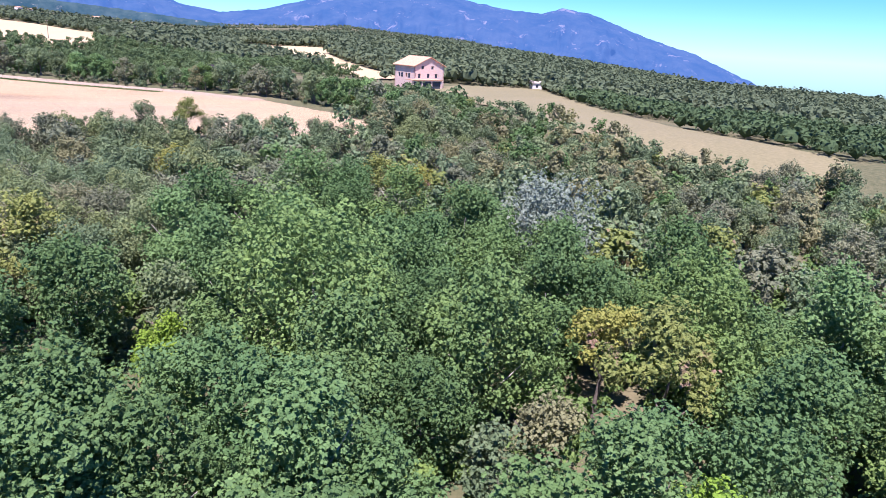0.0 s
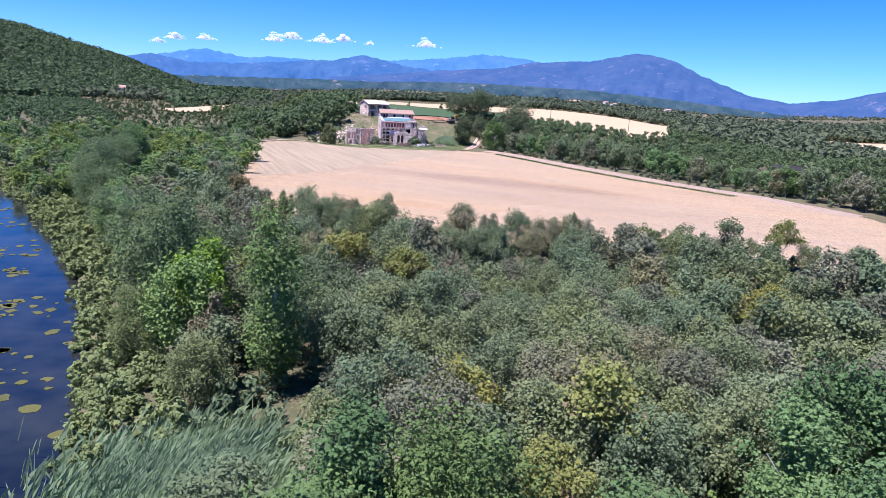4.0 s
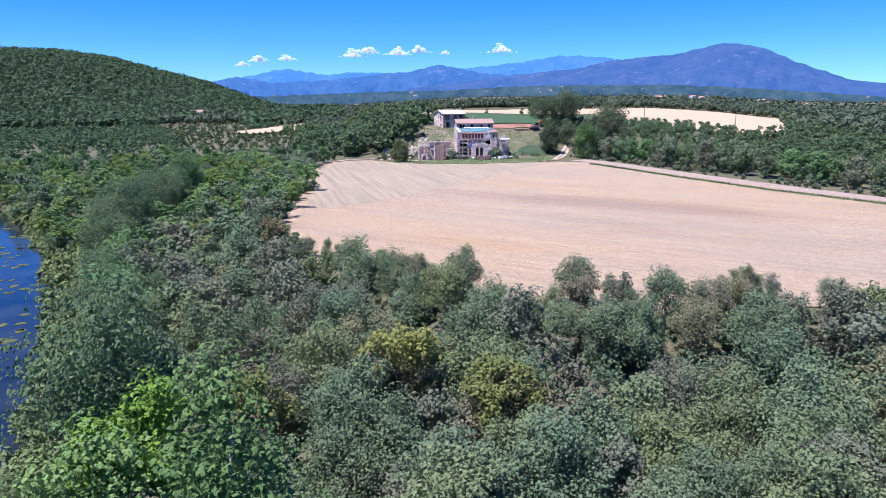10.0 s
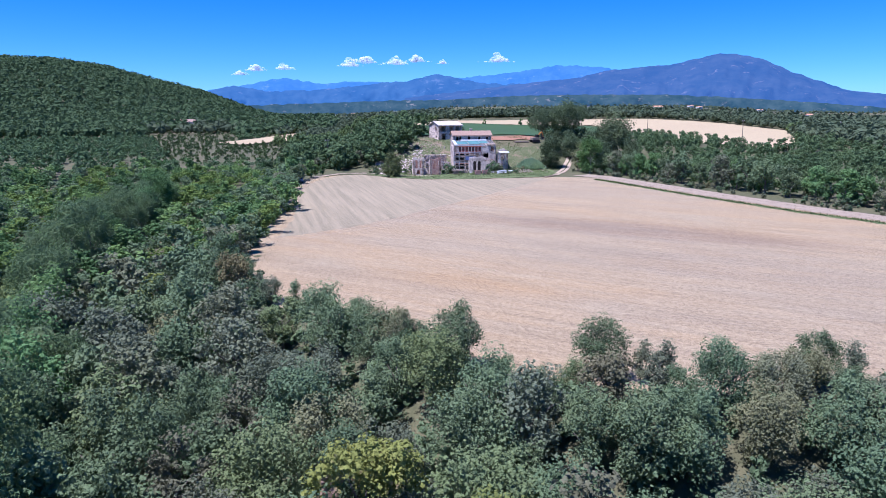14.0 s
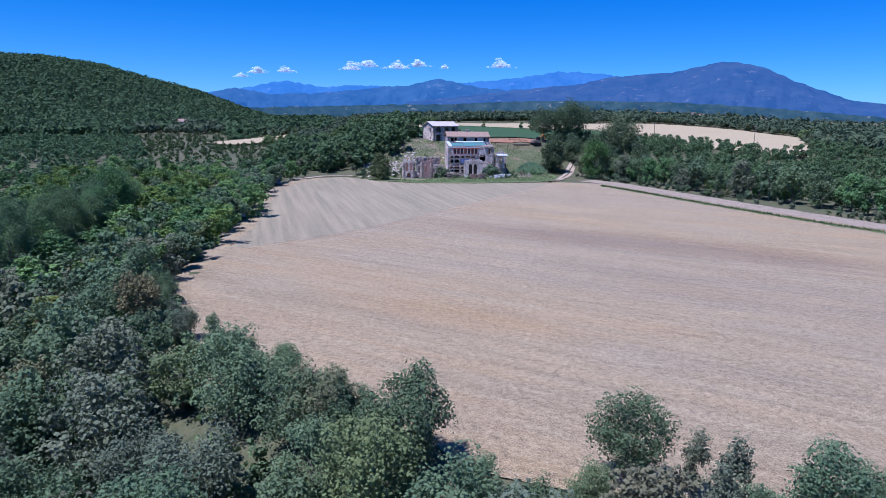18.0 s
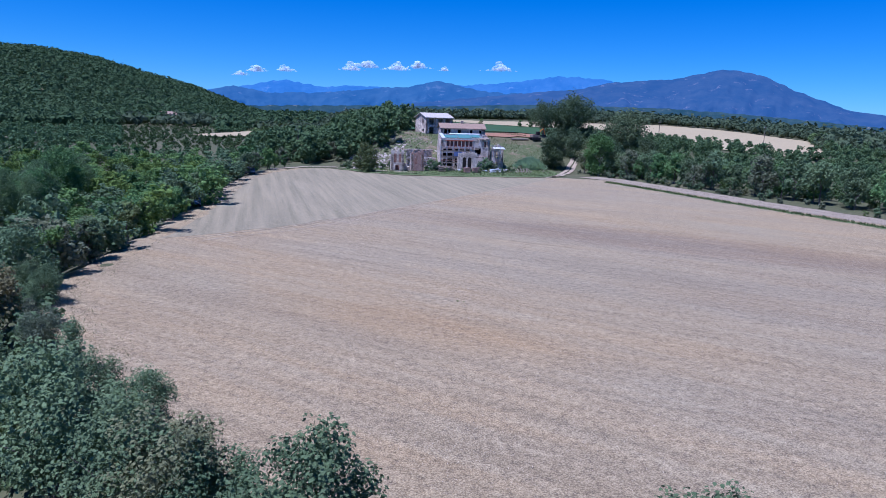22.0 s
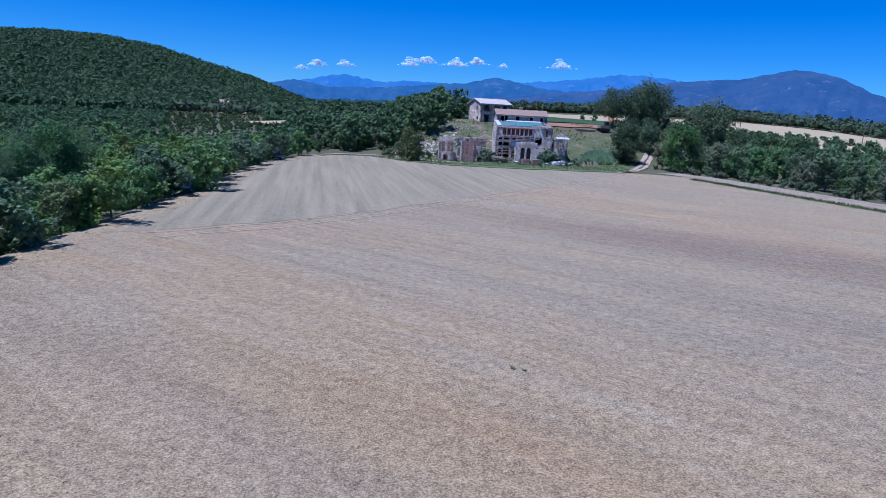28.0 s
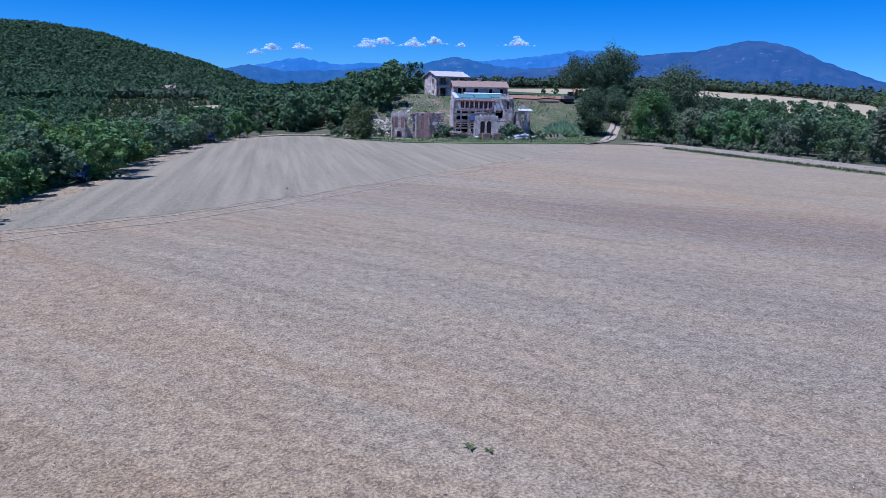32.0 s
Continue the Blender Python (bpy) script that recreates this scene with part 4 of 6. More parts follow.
woods("slope_wood", p[far_side & slope & clear_of_fields(p)], 4.6, 7.2, 26, 0.17, "pine and oak wood on the slope above the pink house", PINE_WOOD, seed=12)
p = p[(np.hypot(p[:, 0] + 58, p[:, 1] + 290) <= 255) & (np.hypot(p[:, 0] - 139, p[:, 1] + 178) > 24) & clear_of_fields(p) & (p[:, 1] < -190)]
keep = np.array([noise.noise(Vector((x / 40, y / 40, 4.7))) > 0.0 for x, y in p])
woods("meadow_bushes", p[keep], 3.0, 5.0, 60, 0.12, "scattered dark bushes on a dry meadow", HILL, seed=13)

for y in np.arange(-158, -40, 3.1):
    x = float(np.interp(y, [-152, -125, -75, -56, -41], [-48.5, -46.5, -45, -42, -36])) - rf.uniform(2.4, 4.4)
    k = (0, 1, 0, 2, 3, 1, 0)[rf.integers(7)]
    plant(FIELD_OAKS[k], x, y + rf.uniform(-1, 1), rf.uniform(0.4, 0.62), ("round dark green oak in the row beside the field", "green ash in the row beside the field", "grey-green oak in the row beside the field", "bright green tree in the row beside the field")[k], group="trees beside the field")
# trees along both banks
for y in np.arange(-245, -66, 5.2):
    cx = float(np.interp(y, [q[1] for q in RIVER], [q[0] for q in RIVER]))
    for sgn, off in ((-1, 8.8), (1, 9.4)):
        x = cx + sgn * (off + rf.uniform(-0.6, 1.4))
        if sgn > 0 and (y < -224 or x < np.interp(y, BANK_Y, BANK_X)):
            x = float(np.interp(y, BANK_Y, BANK_X)) + rf.uniform(0.4, 1.8)
        if sgn > 0 and y < -226:
            continue
        kind, lab = (WILLOWS[rf.integers(2)], "grey-green willow hanging over the river bank") if rf.random() < 0.5 else (ALDERS[0], "full green alder on the river bank") if rf.random() < 0.6 else (BROADS[rf.integers(3)], "bright green poplar-like tree on the river bank")
        plant(kind, x, y + rf.uniform(-1.5, 1.5), rf.uniform(0.8, 1.15), lab, group="trees on the river banks", z=gz(x, y) - 0.2)
k = rf.uniform(-300, -90, 1500)
side = np.where(rf.random(1500) < 0.6, 1, -1)
p = np.column_stack([np.interp(k, [q[1] for q in RIVER], [q[0] for q in RIVER]) + side * rf.uniform(7.6, 14.5, 1500), k])
grove("bank_bushes", p[~inside(p[:, 0], p[:, 1], FIELD) & (np.hypot(p[:, 0] + 55, p[:, 1] + 243.5) > 4.5)], 1.4, 2.8, 420, "low willow bushes and nettles on the river banks", WILLOW, seed=93)
# the hedgerow along the field and the wood's right wing
rh = np.random.default_rng(31)
hedge = [(37, -42), (44, -57), (48.5, -78), (53.5, -102), (58.5, -128), (66.5, -156), (69, -186), (62, -212), (51, -236)]
hx = np.array(hedge, float)
back = []
for i in range(len(hx) - 1):
    seg = np.linalg.norm(hx[i + 1] - hx[i])
    side = np.array([hx[i + 1][1] - hx[i][1], -(hx[i + 1][0] - hx[i][0])]) / seg
    for k in np.arange(0, seg, 3.6):
        for row in range(4):
            x, y = hx[i] + (hx[i + 1] - hx[i]) * k / seg - side * (row * 4.2) + rh.uniform(-1.3, 1.3, 2)
            if row > 0:
                back.append((x, y))
            else:
                if rh.random() < 0.32:
                    plant(FIELD_OAKS[(1, 3)[rh.integers(2)]], x, y, rh.uniform(0.6, 0.95), "bright green tree in the hedgerow beside the field track", group="hedgerow trees")
                else:
                    plant(OAKS_LOW[rh.integers(4)], x, y, rh.uniform(0.7, 1.15), "dark green hedgerow oak beside the field track", group="hedgerow trees")
                if rh.random() < 0.6:
                    x, y = np.array((x, y)) + side * rh.uniform(2.2, 3.2)
                    plant(SHRUBS[rh.integers(2)], x, y, rh.uniform(0.5, 0.9), "low shrub at the hedgerow's foot", "shrub", "hedgerow shrubs", name="shrub")
grove("hedgerow_wood", np.array(back), 3.8, 6.0, 1900, "belt of trees behind the field track", seed=16)
p = scatter(20, 140, -320, -205, 4.6, rf)
p = p[wood_place(p[:, 0], p[:, 1]) & clear_of_fields(p) & (line_dist(p[:, 0], p[:, 1], LINE) >= 62) & (p[:, 0] < np.interp(p[:, 1], [-310, -276, -254, -224, -205], [40, 58, 70, 72, 60]))]
sort = rf.random(len(p))
for a, b, m, lab in ((0, 0.5, OAK, "dark mixed wood running on from the riverside"), (0.5, 0.72, OLIVE, "grey-green oaks running on from the riverside"), (0.72, 0.92, BROAD, "green broadleaf trees running on from the riverside"), (0.92, 1, PINE, "yellow-green pines among the oaks")):
    grove("right_wood", p[(sort >= a) & (sort < b)], 4.4, 7.0, 1900, lab, m, 14 + int(a * 100))
# ---- the farm ----
def stone_material(name, dark, light, mortar, size):
    """Rubble masonry: stones of many tones in pale mortar."""
    m, t, b = material(name, 0.92)
    co = t.nodes.new("ShaderNodeTexCoord")
    cell, gap = t.nodes.new("ShaderNodeTexVoronoi"), t.nodes.new("ShaderNodeTexVoronoi")
    gap.feature = "DISTANCE_TO_EDGE"
    for n in (cell, gap):
        n.inputs["Scale"].default_value = size
        t.links.new(co.outputs["Object"], n.inputs["Vector"])
    tone = t.nodes.new("ShaderNodeSeparateColor")
    t.links.new(cell.outputs["Color"], tone.inputs[0])
    c = ramp(t, tone.outputs[0], [(0.0, dark), (0.6, tuple((a + q) / 2 for a, q in zip(dark, light))), (1.0, light)])
    c = mix(t, ramp(t, gap.outputs["Distance"], [(0.02, (1, 1, 1)), (0.07, (0, 0, 0))]), c, mortar)
    c = mix(t, 0.42, c, ramp(t, noise_tex(t, 0.45, 5), [(0.33, tuple(v * 1.1 for v in dark)), (0.62, tuple(min(1, v * 1.15) for v in light))]))
    t.links.new(c, b.inputs["Base Color"])
    bump(t, b, gap.outputs["Distance"], 0.8, 0.08)
    return m


STONE = stone_material("rubble_stone", (0.2, 0.15, 0.125), (0.84, 0.7, 0.59), (0.62, 0.51, 0.44), 1.5)
RUBBLE = stone_material("fallen_stones", (0.15, 0.11, 0.08), (0.44, 0.35, 0.27), (0.3, 0.25, 0.2), 1.4)
BRICK = stone_material("old_brick", (0.22, 0.11, 0.09), (0.46, 0.28, 0.22), (0.42, 0.36, 0.32), 3.2)
TILE = plain("old_roof_tiles", (0.2, 0.125, 0.09), (0.42, 0.3, 0.22), 1.3, relief=0.6, dist=0.05)
NEW_TILE = plain("pale_new_roof", (0.4, 0.34, 0.29), (0.58, 0.51, 0.44), 1.2, relief=0.4, dist=0.04)
TIMBER = plain("grey_timber", (0.2, 0.15, 0.11), (0.33, 0.27, 0.21), 2.5, relief=0.5, dist=0.03)
RED_WOOD = plain("red_painted_wood", (0.42, 0.09, 0.05), (0.52, 0.15, 0.09), 3.0, rough=0.6)
# near-black for tyres, machine parts and a roof, and for painted room shade
DARK = plain("black_parts_and_room_shade", (0.02, 0.018, 0.02), (0.035, 0.03, 0.03), 1.0)
STEEL = plain("galvanised_steel", (0.45, 0.46, 0.48), (0.58, 0.59, 0.61), 4.0, rough=0.45, metal=0.7, relief=0.1)
TEAL = plain("teal_sheeting", (0.045, 0.145, 0.14), (0.13, 0.27, 0.26), 1.5, rough=0.85)
WHITE = plain("white_sheeting", (0.45, 0.45, 0.46), (0.66, 0.66, 0.67), 1.5, rough=0.6)
BLUE_NET = plain("blue_net", (0.1, 0.14, 0.3), (0.2, 0.25, 0.42), 1.5)
PINK = plain("pink_render", (0.56, 0.4, 0.33), (0.68, 0.52, 0.44), 0.8, relief=0.2)
TERRACOTTA = plain("terracotta_tiles", (0.45, 0.22, 0.13), (0.58, 0.34, 0.22), 1.8, relief=0.6, dist=0.05)
GLASS = plain("window_glass", (0.03, 0.04, 0.05), (0.06, 0.07, 0.09), 1.0, rough=0.15, relief=0.0)


def box(x0, x1, y0, y1, z0, z1):
    v = [(x, y, z) for z in (z0, z1) for x, y in ((x0, y0), (x1, y0), (x1, y1), (x0, y1))]
    return v, [[3, 2, 1, 0], [4, 5, 6, 7], [0, 1, 5, 4], [1, 2, 6, 5], [2, 3, 7, 6], [3, 0, 4, 7]]


def prim(name, pieces, mat, parent, label=""):
    return child(name, mesh_of(name, *joined(pieces), [mat]), parent, label)


def welded(pieces):
    """One solid out of butting blocks: shared corners become one, faces between blocks go."""
    v, f = joined(pieces)
    key, at = {}, []
    for p in np.round(v, 3).tolist():
        at.append(key.setdefault(tuple(p), len(key)))
    seen = {}
    for q in f:
        seen.setdefault(tuple(sorted({at[i] for i in q})), []).append([at[i] for i in q])
    return [(np.array(list(key)), [q[0] for s, q in seen.items() if len(q) == 1 and len(s) > 2])]


def wall(name, parent, a, b, z0, z1, thick, holes=(), mat=None, ragged=0.0, gable=0.0, seed=0, label=""):
    """A wall from a to b with openings (along, width, sill, head) cut through it, and a level, gabled or broken top."""
    r = np.random.default_rng(seed)
    a, b = np.array(a, float), np.array(b, float)
    long = np.linalg.norm(b - a)
    u = (b - a) / long
    n = np.array([-u[1], u[0]]) * thick
    cuts = sorted({0.0, long, *(h[0] for h in holes), *(h[0] + h[1] for h in holes), *np.arange(0.8, long, 0.8)})
    pieces = []

    def slab(s0, s1, q0, q1, t0, t1):
        p0, p1 = a + u * s0, a + u * s1
        base = [p0, p1, p1 + n, p0 + n]
        v = [(*p, q0) for p in base] + [(*base[0], t0), (*base[1], t1), (*base[2], t1), (*base[3], t0)]
        pieces.append((v, box(0, 1, 0, 1, 0, 1)[1]))

    def top(s):
        t = z1 + (gable * (1 - abs(2 * s / long - 1)) if gable else 0)
        return t

    rag = {round(c, 3): r.uniform(-ragged, ragged * 0.3) for c in cuts}
    for s0, s1 in zip(cuts, cuts[1:]):
        if s1 - s0 < 0.01:
            continue
        mid = (s0 + s1) / 2
        over = sorted([h for h in holes if h[0] - 1e-6 <= s0 and s1 <= h[0] + h[1] + 1e-6], key=lambda h: h[2])
        t0, t1 = top(s0) + rag[round(s0, 3)], top(s1) + rag[round(s1, 3)]
        if ragged:
            t1 = t0
        low = z0
        for h in over:
            if h[2] > low + 0.01:
                slab(s0, s1, low, h[2], h[2], h[2])
            low = h[3]
        if min(t0, t1) > low + 0.02:
            slab(s0, s1, low, None or low, t0, t1)
    return prim(name, welded(pieces), mat or STONE, parent, label)


def inset(name, parent, a, b, along, width, sill, head, depth, mat, label=""):
    """A leaf or pane set back in an opening."""
    a, b = np.array(a, float), np.array(b, float)
    u = (b - a) / np.linalg.norm(b - a)
    n = np.array([-u[1], u[0]])
    p0, p1 = a + u * along + n * depth, a + u * (along + width) + n * depth
    base = [p0, p1, p1 + n * 0.05, p0 + n * 0.05]
    v = [(*p, sill) for p in base] + [(*p, head) for p in base]
    return prim(name, [(v, box(0, 1, 0, 1, 0, 1)[1])], mat, parent, label)


def tile_roof(name, parent, x0, x1, y0, y1, eave, rise, mat, over=0.4, one=False, label=""):
    """A pitched roof with its ridge along x, laid with rows of barrel tiles."""
    ym = y1 if one else (y0 + y1) / 2
    pieces = []
    for ya, yb in ([(y0 - over, ym)] if one else [(y0 - over, ym), (y1 + over, ym)]):
        k = rise / abs(ym - y0)
        za, zb = eave - k * over, eave + rise
        xs = np.arange(x0 - over, x1 + over + 0.01, 0.14)
        v = []
        for i, x in enumerate(xs):
            h = 0.05 if i % 2 else 0.0
            for s in np.linspace(0, 1, 6):
                v.append((x, ya + (yb - ya) * s, za + (zb - za) * s + h + 0.012 * math.sin(x * 3.1 + s * 9)))
        n = len(xs)
        top = [[i * 6 + j, (i + 1) * 6 + j, (i + 1) * 6 + j + 1, i * 6 + j + 1] for i in range(n - 1) for j in range(5)]
        if yb < ya:
            top = [q[::-1] for q in top]
        m = len(v)
        v += [(p[0], p[1], p[2] - 0.16) for p in v]
        under = [[i + m for i in q[::-1]] for q in top]
        rim = [i * 6 for i in range(n)], [i * 6 + 5 for i in range(n)], list(range(6)), list(range((n - 1) * 6, n * 6))
        side = [[e[i], e[i + 1], e[i + 1] + m, e[i] + m] for e in rim for i in range(len(e) - 1)]
        pieces.append((v, top + under + side))
    return prim(name, pieces, mat, parent, label)


# the tower house on the knoll
tower = thing("tower_house", (2.2, -4.5, 8.0), "two-storey rubble stone house with a pale low-pitched roof, on the knoll", "house", turn=16)
FRONT = [(0.9, 1.7, 0.0, 2.4), (0.7, 2.0, 3.2, 5.0), (4.0, 1.6, 3.0, 5.0), (6.4, 1.7, 3.2, 5.0)]
wall("wall", tower, (0, 0), (9, 0), -1.2, 5.4, 0.55, FRONT)
wall("wall", tower, (0, 8.0), (0, 0), -1.2, 5.4, 0.55, [(4.9, 1.2, 3.4, 4.7), (5.2, 1.2, 0.8, 1.8)], gable=1.3)
wall("wall", tower, (9, 0), (9, 8.0), -1.2, 5.4, 0.55, gable=1.3)
wall("wall", tower, (9, 8.0), (0, 8.0), -1.2, 5.4, 0.55)
prim("floor_slab", [box(0.55, 8.45, 0.55, 7.45, 2.5, 2.75)], TIMBER, tower)
prim("inner_wall", [box(0.6, 8.4, 3.4, 3.7, -1.0, 5.3)], STONE, tower)
tile_roof("roof", tower, 0, 9, 0, 8, 5.45, 1.3, NEW_TILE, label="pale weathered tile roof")
for x in (3.1, 5.8, 8.3):
    prim("post", [box(x - 0.13, x + 0.13, -0.02, 0.24, 3.0, 5.4)], TIMBER, tower)

# the long main house with the brown roof
house = thing("main_house", (3.0, -24.5, 5.0), "long stone farmhouse under an old brown tile roof", "house", turn=-4)
holes = [(0.8, 0.9, 3.5, 5.2), (1.9, 0.7, 3.5, 5.2), (4.6, 0.9, 3.5, 5.2), (8.0, 0.8, 4.0, 5.1), (10.6, 0.7, 4.2, 5.1)]
wall("wall", house, (0, 0), (12.3, 0), -4.0, 5.6, 0.55, holes)
wall("wall", house, (12.3, 0), (12.3, 7), -4.0, 5.6, 0.55, [(1.0, 2.2, 2.6, 4.6), (4.2, 1.6, 2.8, 4.6)], gable=1.25)
wall("wall", house, (12.3, 7), (0, 7), -4.0, 5.6, 0.55)
wall("wall", house, (0, 7), (0, 0), -4.0, 5.6, 0.55, [(4.8, 1.0, 2.6, 4.4)], gable=1.25)
# near-black sheet behind the windows, painting the shade of the rooms
prim("inner_wall", [box(0.6, 11.7, 2.6, 2.9, -3.5, 5.5)], DARK, house)
tile_roof("roof", house, 0, 12.3, 0, 7, 5.65, 1.25, TILE, label="weathered brown barrel-tile roof")
prim("chimney", [box(5.9, 6.6, 3.2, 3.9, 6.4, 7.5), box(5.82, 6.68, 3.12, 3.98, 7.5, 7.6)], STONE, house)

# the front range with red window frames
front = thing("front_range", (1.4, -33.0, 0.3), "gutted stone front range with red window frames under repair", "house", turn=-4)
reds = [(1.5 + i * 1.02, 0.8, 5.5, 7.05) for i in range(7)]
low = [(0.6, 2.8, 2.75, 4.9), (3.8, 3.9, 2.75, 4.9), (0.6, 2.8, 0.2, 2.45), (3.8, 3.4, 0.2, 2.45)]
wall("wall", front, (0, 0), (13.2, 0), -1.0, 7.35, 0.5, reds + low + [(9.2, 1.6, 3.6, 5.2), (11.6, 0.9, 5.5, 7.0)])
for s, w, z0, z1 in reds:
    fr = prim("window", [box(s, s + 0.1, 0.06, 0.18, z0, z1), box(s + w - 0.1, s + w, 0.06, 0.18, z0, z1), box(s + 0.1, s + w - 0.1, 0.06, 0.18, z1 - 0.1, z1),
                         box(s + 0.1, s + w - 0.1, 0.06, 0.18, z0, z0 + 0.1), box(s + w / 2 - 0.04, s + w / 2 + 0.04, 0.07, 0.17, z0 + 0.1, z1 - 0.1)], RED_WOOD, front, "red-painted window frame")
    child("pane", mesh_of("pane", *box(s + 0.1, s + w - 0.1, 0.18, 0.2, z0 + 0.1, z1 - 0.1), [GLASS]), fr)
prim("window", [box(11.62, 11.72, 0.06, 0.18, 5.5, 7.0), box(12.38, 12.48, 0.06, 0.18, 5.5, 7.0), box(11.72, 12.38, 0.06, 0.18, 6.1, 6.2)], RED_WOOD, front, "red-painted window frame")
for i in range(8):
    s = 1.24 + i * 1.02
    prim("pilaster", [box(s, s + 0.24, -0.12, 0.0, 5.4, 7.15)], NEW_TILE, front)
prim("lintel", [box(1.1, 8.8, -0.16, 0.02, 7.07, 7.22)], RED_WOOD, front)
prim("sill", [box(1.1, 8.8, -0.2, 0.02, 5.25, 5.4)], TIMBER, front)
prim("broken_floor", [box(0.7, 8.6, -0.5, -0.02, 5.0, 5.12)], BRICK, front, "rust-red broken floor edge")
wall("wall", front, (13.2, 0), (13.2, 8.0), -1.0, 7.0, 0.5, [(1.4, 0.9, 5.0, 6.5), (4.6, 1.0, 3.0, 4.6)], ragged=0.5, gable=1.2, seed=4, label="broken gable end")
wall("wall", front, (0, 8.0), (0, 0), -1.0, 7.2, 0.5, [(3.0, 1.2, 4.6, 6.2)])
wall("wall", front, (13.7, 0.3), (17.0, 0.3), -1.0, 5.4, 0.5, [(1.2, 0.9, 2.6, 4.4)], ragged=0.8, gable=1.0, seed=8, label="broken stone wall of the side annex")
wall("wall", front, (17.0, 0.3), (17.0, 6.0), -1.0, 5.6, 0.5, (), ragged=1.2, seed=12, label="ruined end wall of the annex")
# shade of the gutted rooms, painted as a near-black sheet
prim("inner_wall", [box(0.6, 12.6, 3.0, 3.3, -0.9, 7.0)], DARK, front)
prim("floor_slab", [box(0.5, 12.6, 0.5, 3.0, 5.0, 5.2), box(0.5, 12.6, 0.5, 3.0, 2.5, 2.7)], TIMBER, front)


def tilted(x0, x1, y0, y1, z0, z1, rise=0.16):
    v, f = box(x0, x1, y0, y1, z0, z1)
    return [(x, y, z + rise * (y + 0.5)) for x, y, z in v], f


# roof of beams, slats and sheets that climbs towards the main house
for i in range(16):
    x = 0.1 + i * 0.86
    prim("rafter", [tilted(x, x + 0.14, -0.5, 7.4, 7.38, 7.56)], TIMBER, front)
for i in range(7):
    y = 0.2 + i * 1.0
    prim("batten", [tilted(0.0, 13.0, y, y + 0.08, 7.565, 7.6)], WHITE, front)
prim("sheet", [tilted(1.2, 4.6, 0.6, 4.6, 7.61, 7.66)], TEAL, front, "teal roof sheeting")
prim("sheet", [tilted(4.8, 8.3, 0.2, 5.6, 7.61, 7.68)], TEAL, front, "teal roof sheeting")
prim("sheet", [tilted(8.5, 11.0, 1.8, 5.4, 7.61, 7.66)], TEAL, front, "teal roof sheeting")
prim("sheet", [tilted(10.2, 13.0, -0.3, 1.6, 7.61, 7.66)], TIMBER, front, "grey roof boarding")
prim("sheet", [tilted(0.2, 1.1, -0.2, 7.0, 7.61, 7.7)], WHITE, front, "white roof sheeting along the verge")
prim("sheet", [tilted(3.0, 11.4, 5.9, 7.2, 7.61, 7.7)], WHITE, front, "white roof sheeting")
prim("eave_board", [box(-0.1, 9.2, -0.62, -0.5, 7.3, 7.52)], WHITE, front)

for i, (x0, x1, z) in enumerate(((0.4, 5.0, 4.3), (3.0, 8.2, 3.6), (0.2, 6.6, 1.9), (4.4, 10.2, 4.6), (6.8, 12.4, 2.6))):
    prim("loose_beam", [tube([(x0, -0.35 - 0.1 * i, z), (x1, -0.3 + 0.05 * i, z - 0.5 + 0.25 * i)], [0.11, 0.09], 6)], TIMBER if i % 2 else BRICK, front, "old beam left hanging across the broken front")
# scaffold before the front range
scaf = thing("scaffold", (1.2, -35.4, 0.0), "steel tube scaffold with plank decks before the front range", "scaffold", turn=-4)
for x in np.arange(-0.2, 8.0, 1.6):
    for y in (0.0, 1.3):
        prim("standard", [tube([(x, y, -0.1), (x, y, 6.0)], [0.06, 0.06], 6)], STEEL, scaf)
for z in (1.7, 3.3, 4.7):
    for y in (0.0, 1.3):
        prim("ledger", [tube([(-0.4, y, z - 0.1), (7.8, y, z - 0.1)], [0.045, 0.045], 6)], STEEL, scaf)
    prim("guard_rail", [tube([(-0.4, -0.02, z + 1.0), (7.8, -0.02, z + 1.0)], [0.04, 0.04], 6)], STEEL, scaf)
    prim("toe_board", [box(-0.3, 7.7, -0.06, -0.02, z + 0.02, z + 0.2)], TIMBER, scaf)
    for y in (0.1, 0.52, 0.94):
        prim("plank", [box(-0.3, 7.7, y, y + 0.36, z - 0.05, z)], TIMBER, scaf)
for x in (0.2, 3.4, 5.0):
    prim("brace", [tube([(x, -0.06, 0.1), (x + 1.5, -0.06, 3.6)], [0.035, 0.035], 5)], STEEL, scaf)
prim("net", [box(3.2, 6.4, -0.1, -0.07, 3.4, 4.5)], BLUE_NET, scaf, "blue debris net")

# side scaffold at the broken gable
scaf = thing("scaffold", (15.4, -36.2, 0.2), "steel tube scaffold against the broken gable end", "scaffold", turn=-4)
for x in (0.0, 1.4):
    for y in np.arange(0, 8.0, 1.9):
        prim("standard", [tube([(x, y, -0.4), (x, y, 6.2)], [0.06, 0.06], 6)], STEEL, scaf)
for z in (1.8, 3.6, 5.2):
    prim("ledger", [tube([(1.4, -0.3, z), (1.4, 8.0, z)], [0.045, 0.045], 6)], STEEL, scaf)
    for x in (0.1, 0.55, 1.0):
        prim("plank", [box(x, x + 0.38, -0.2, 7.9, z, z + 0.05)], TIMBER, scaf)
prim("sheet", [tilted(-0.4, 2.6, -0.6, 1.6, 5.35, 5.4)], WHITE, scaf, "white sheet lying over the top deck")

# the arched wall
arch = thing("arched_wall", (4.7, -40.0, 0.0), "freestanding stone wall with two tall arched doorways", "wall", turn=-4)


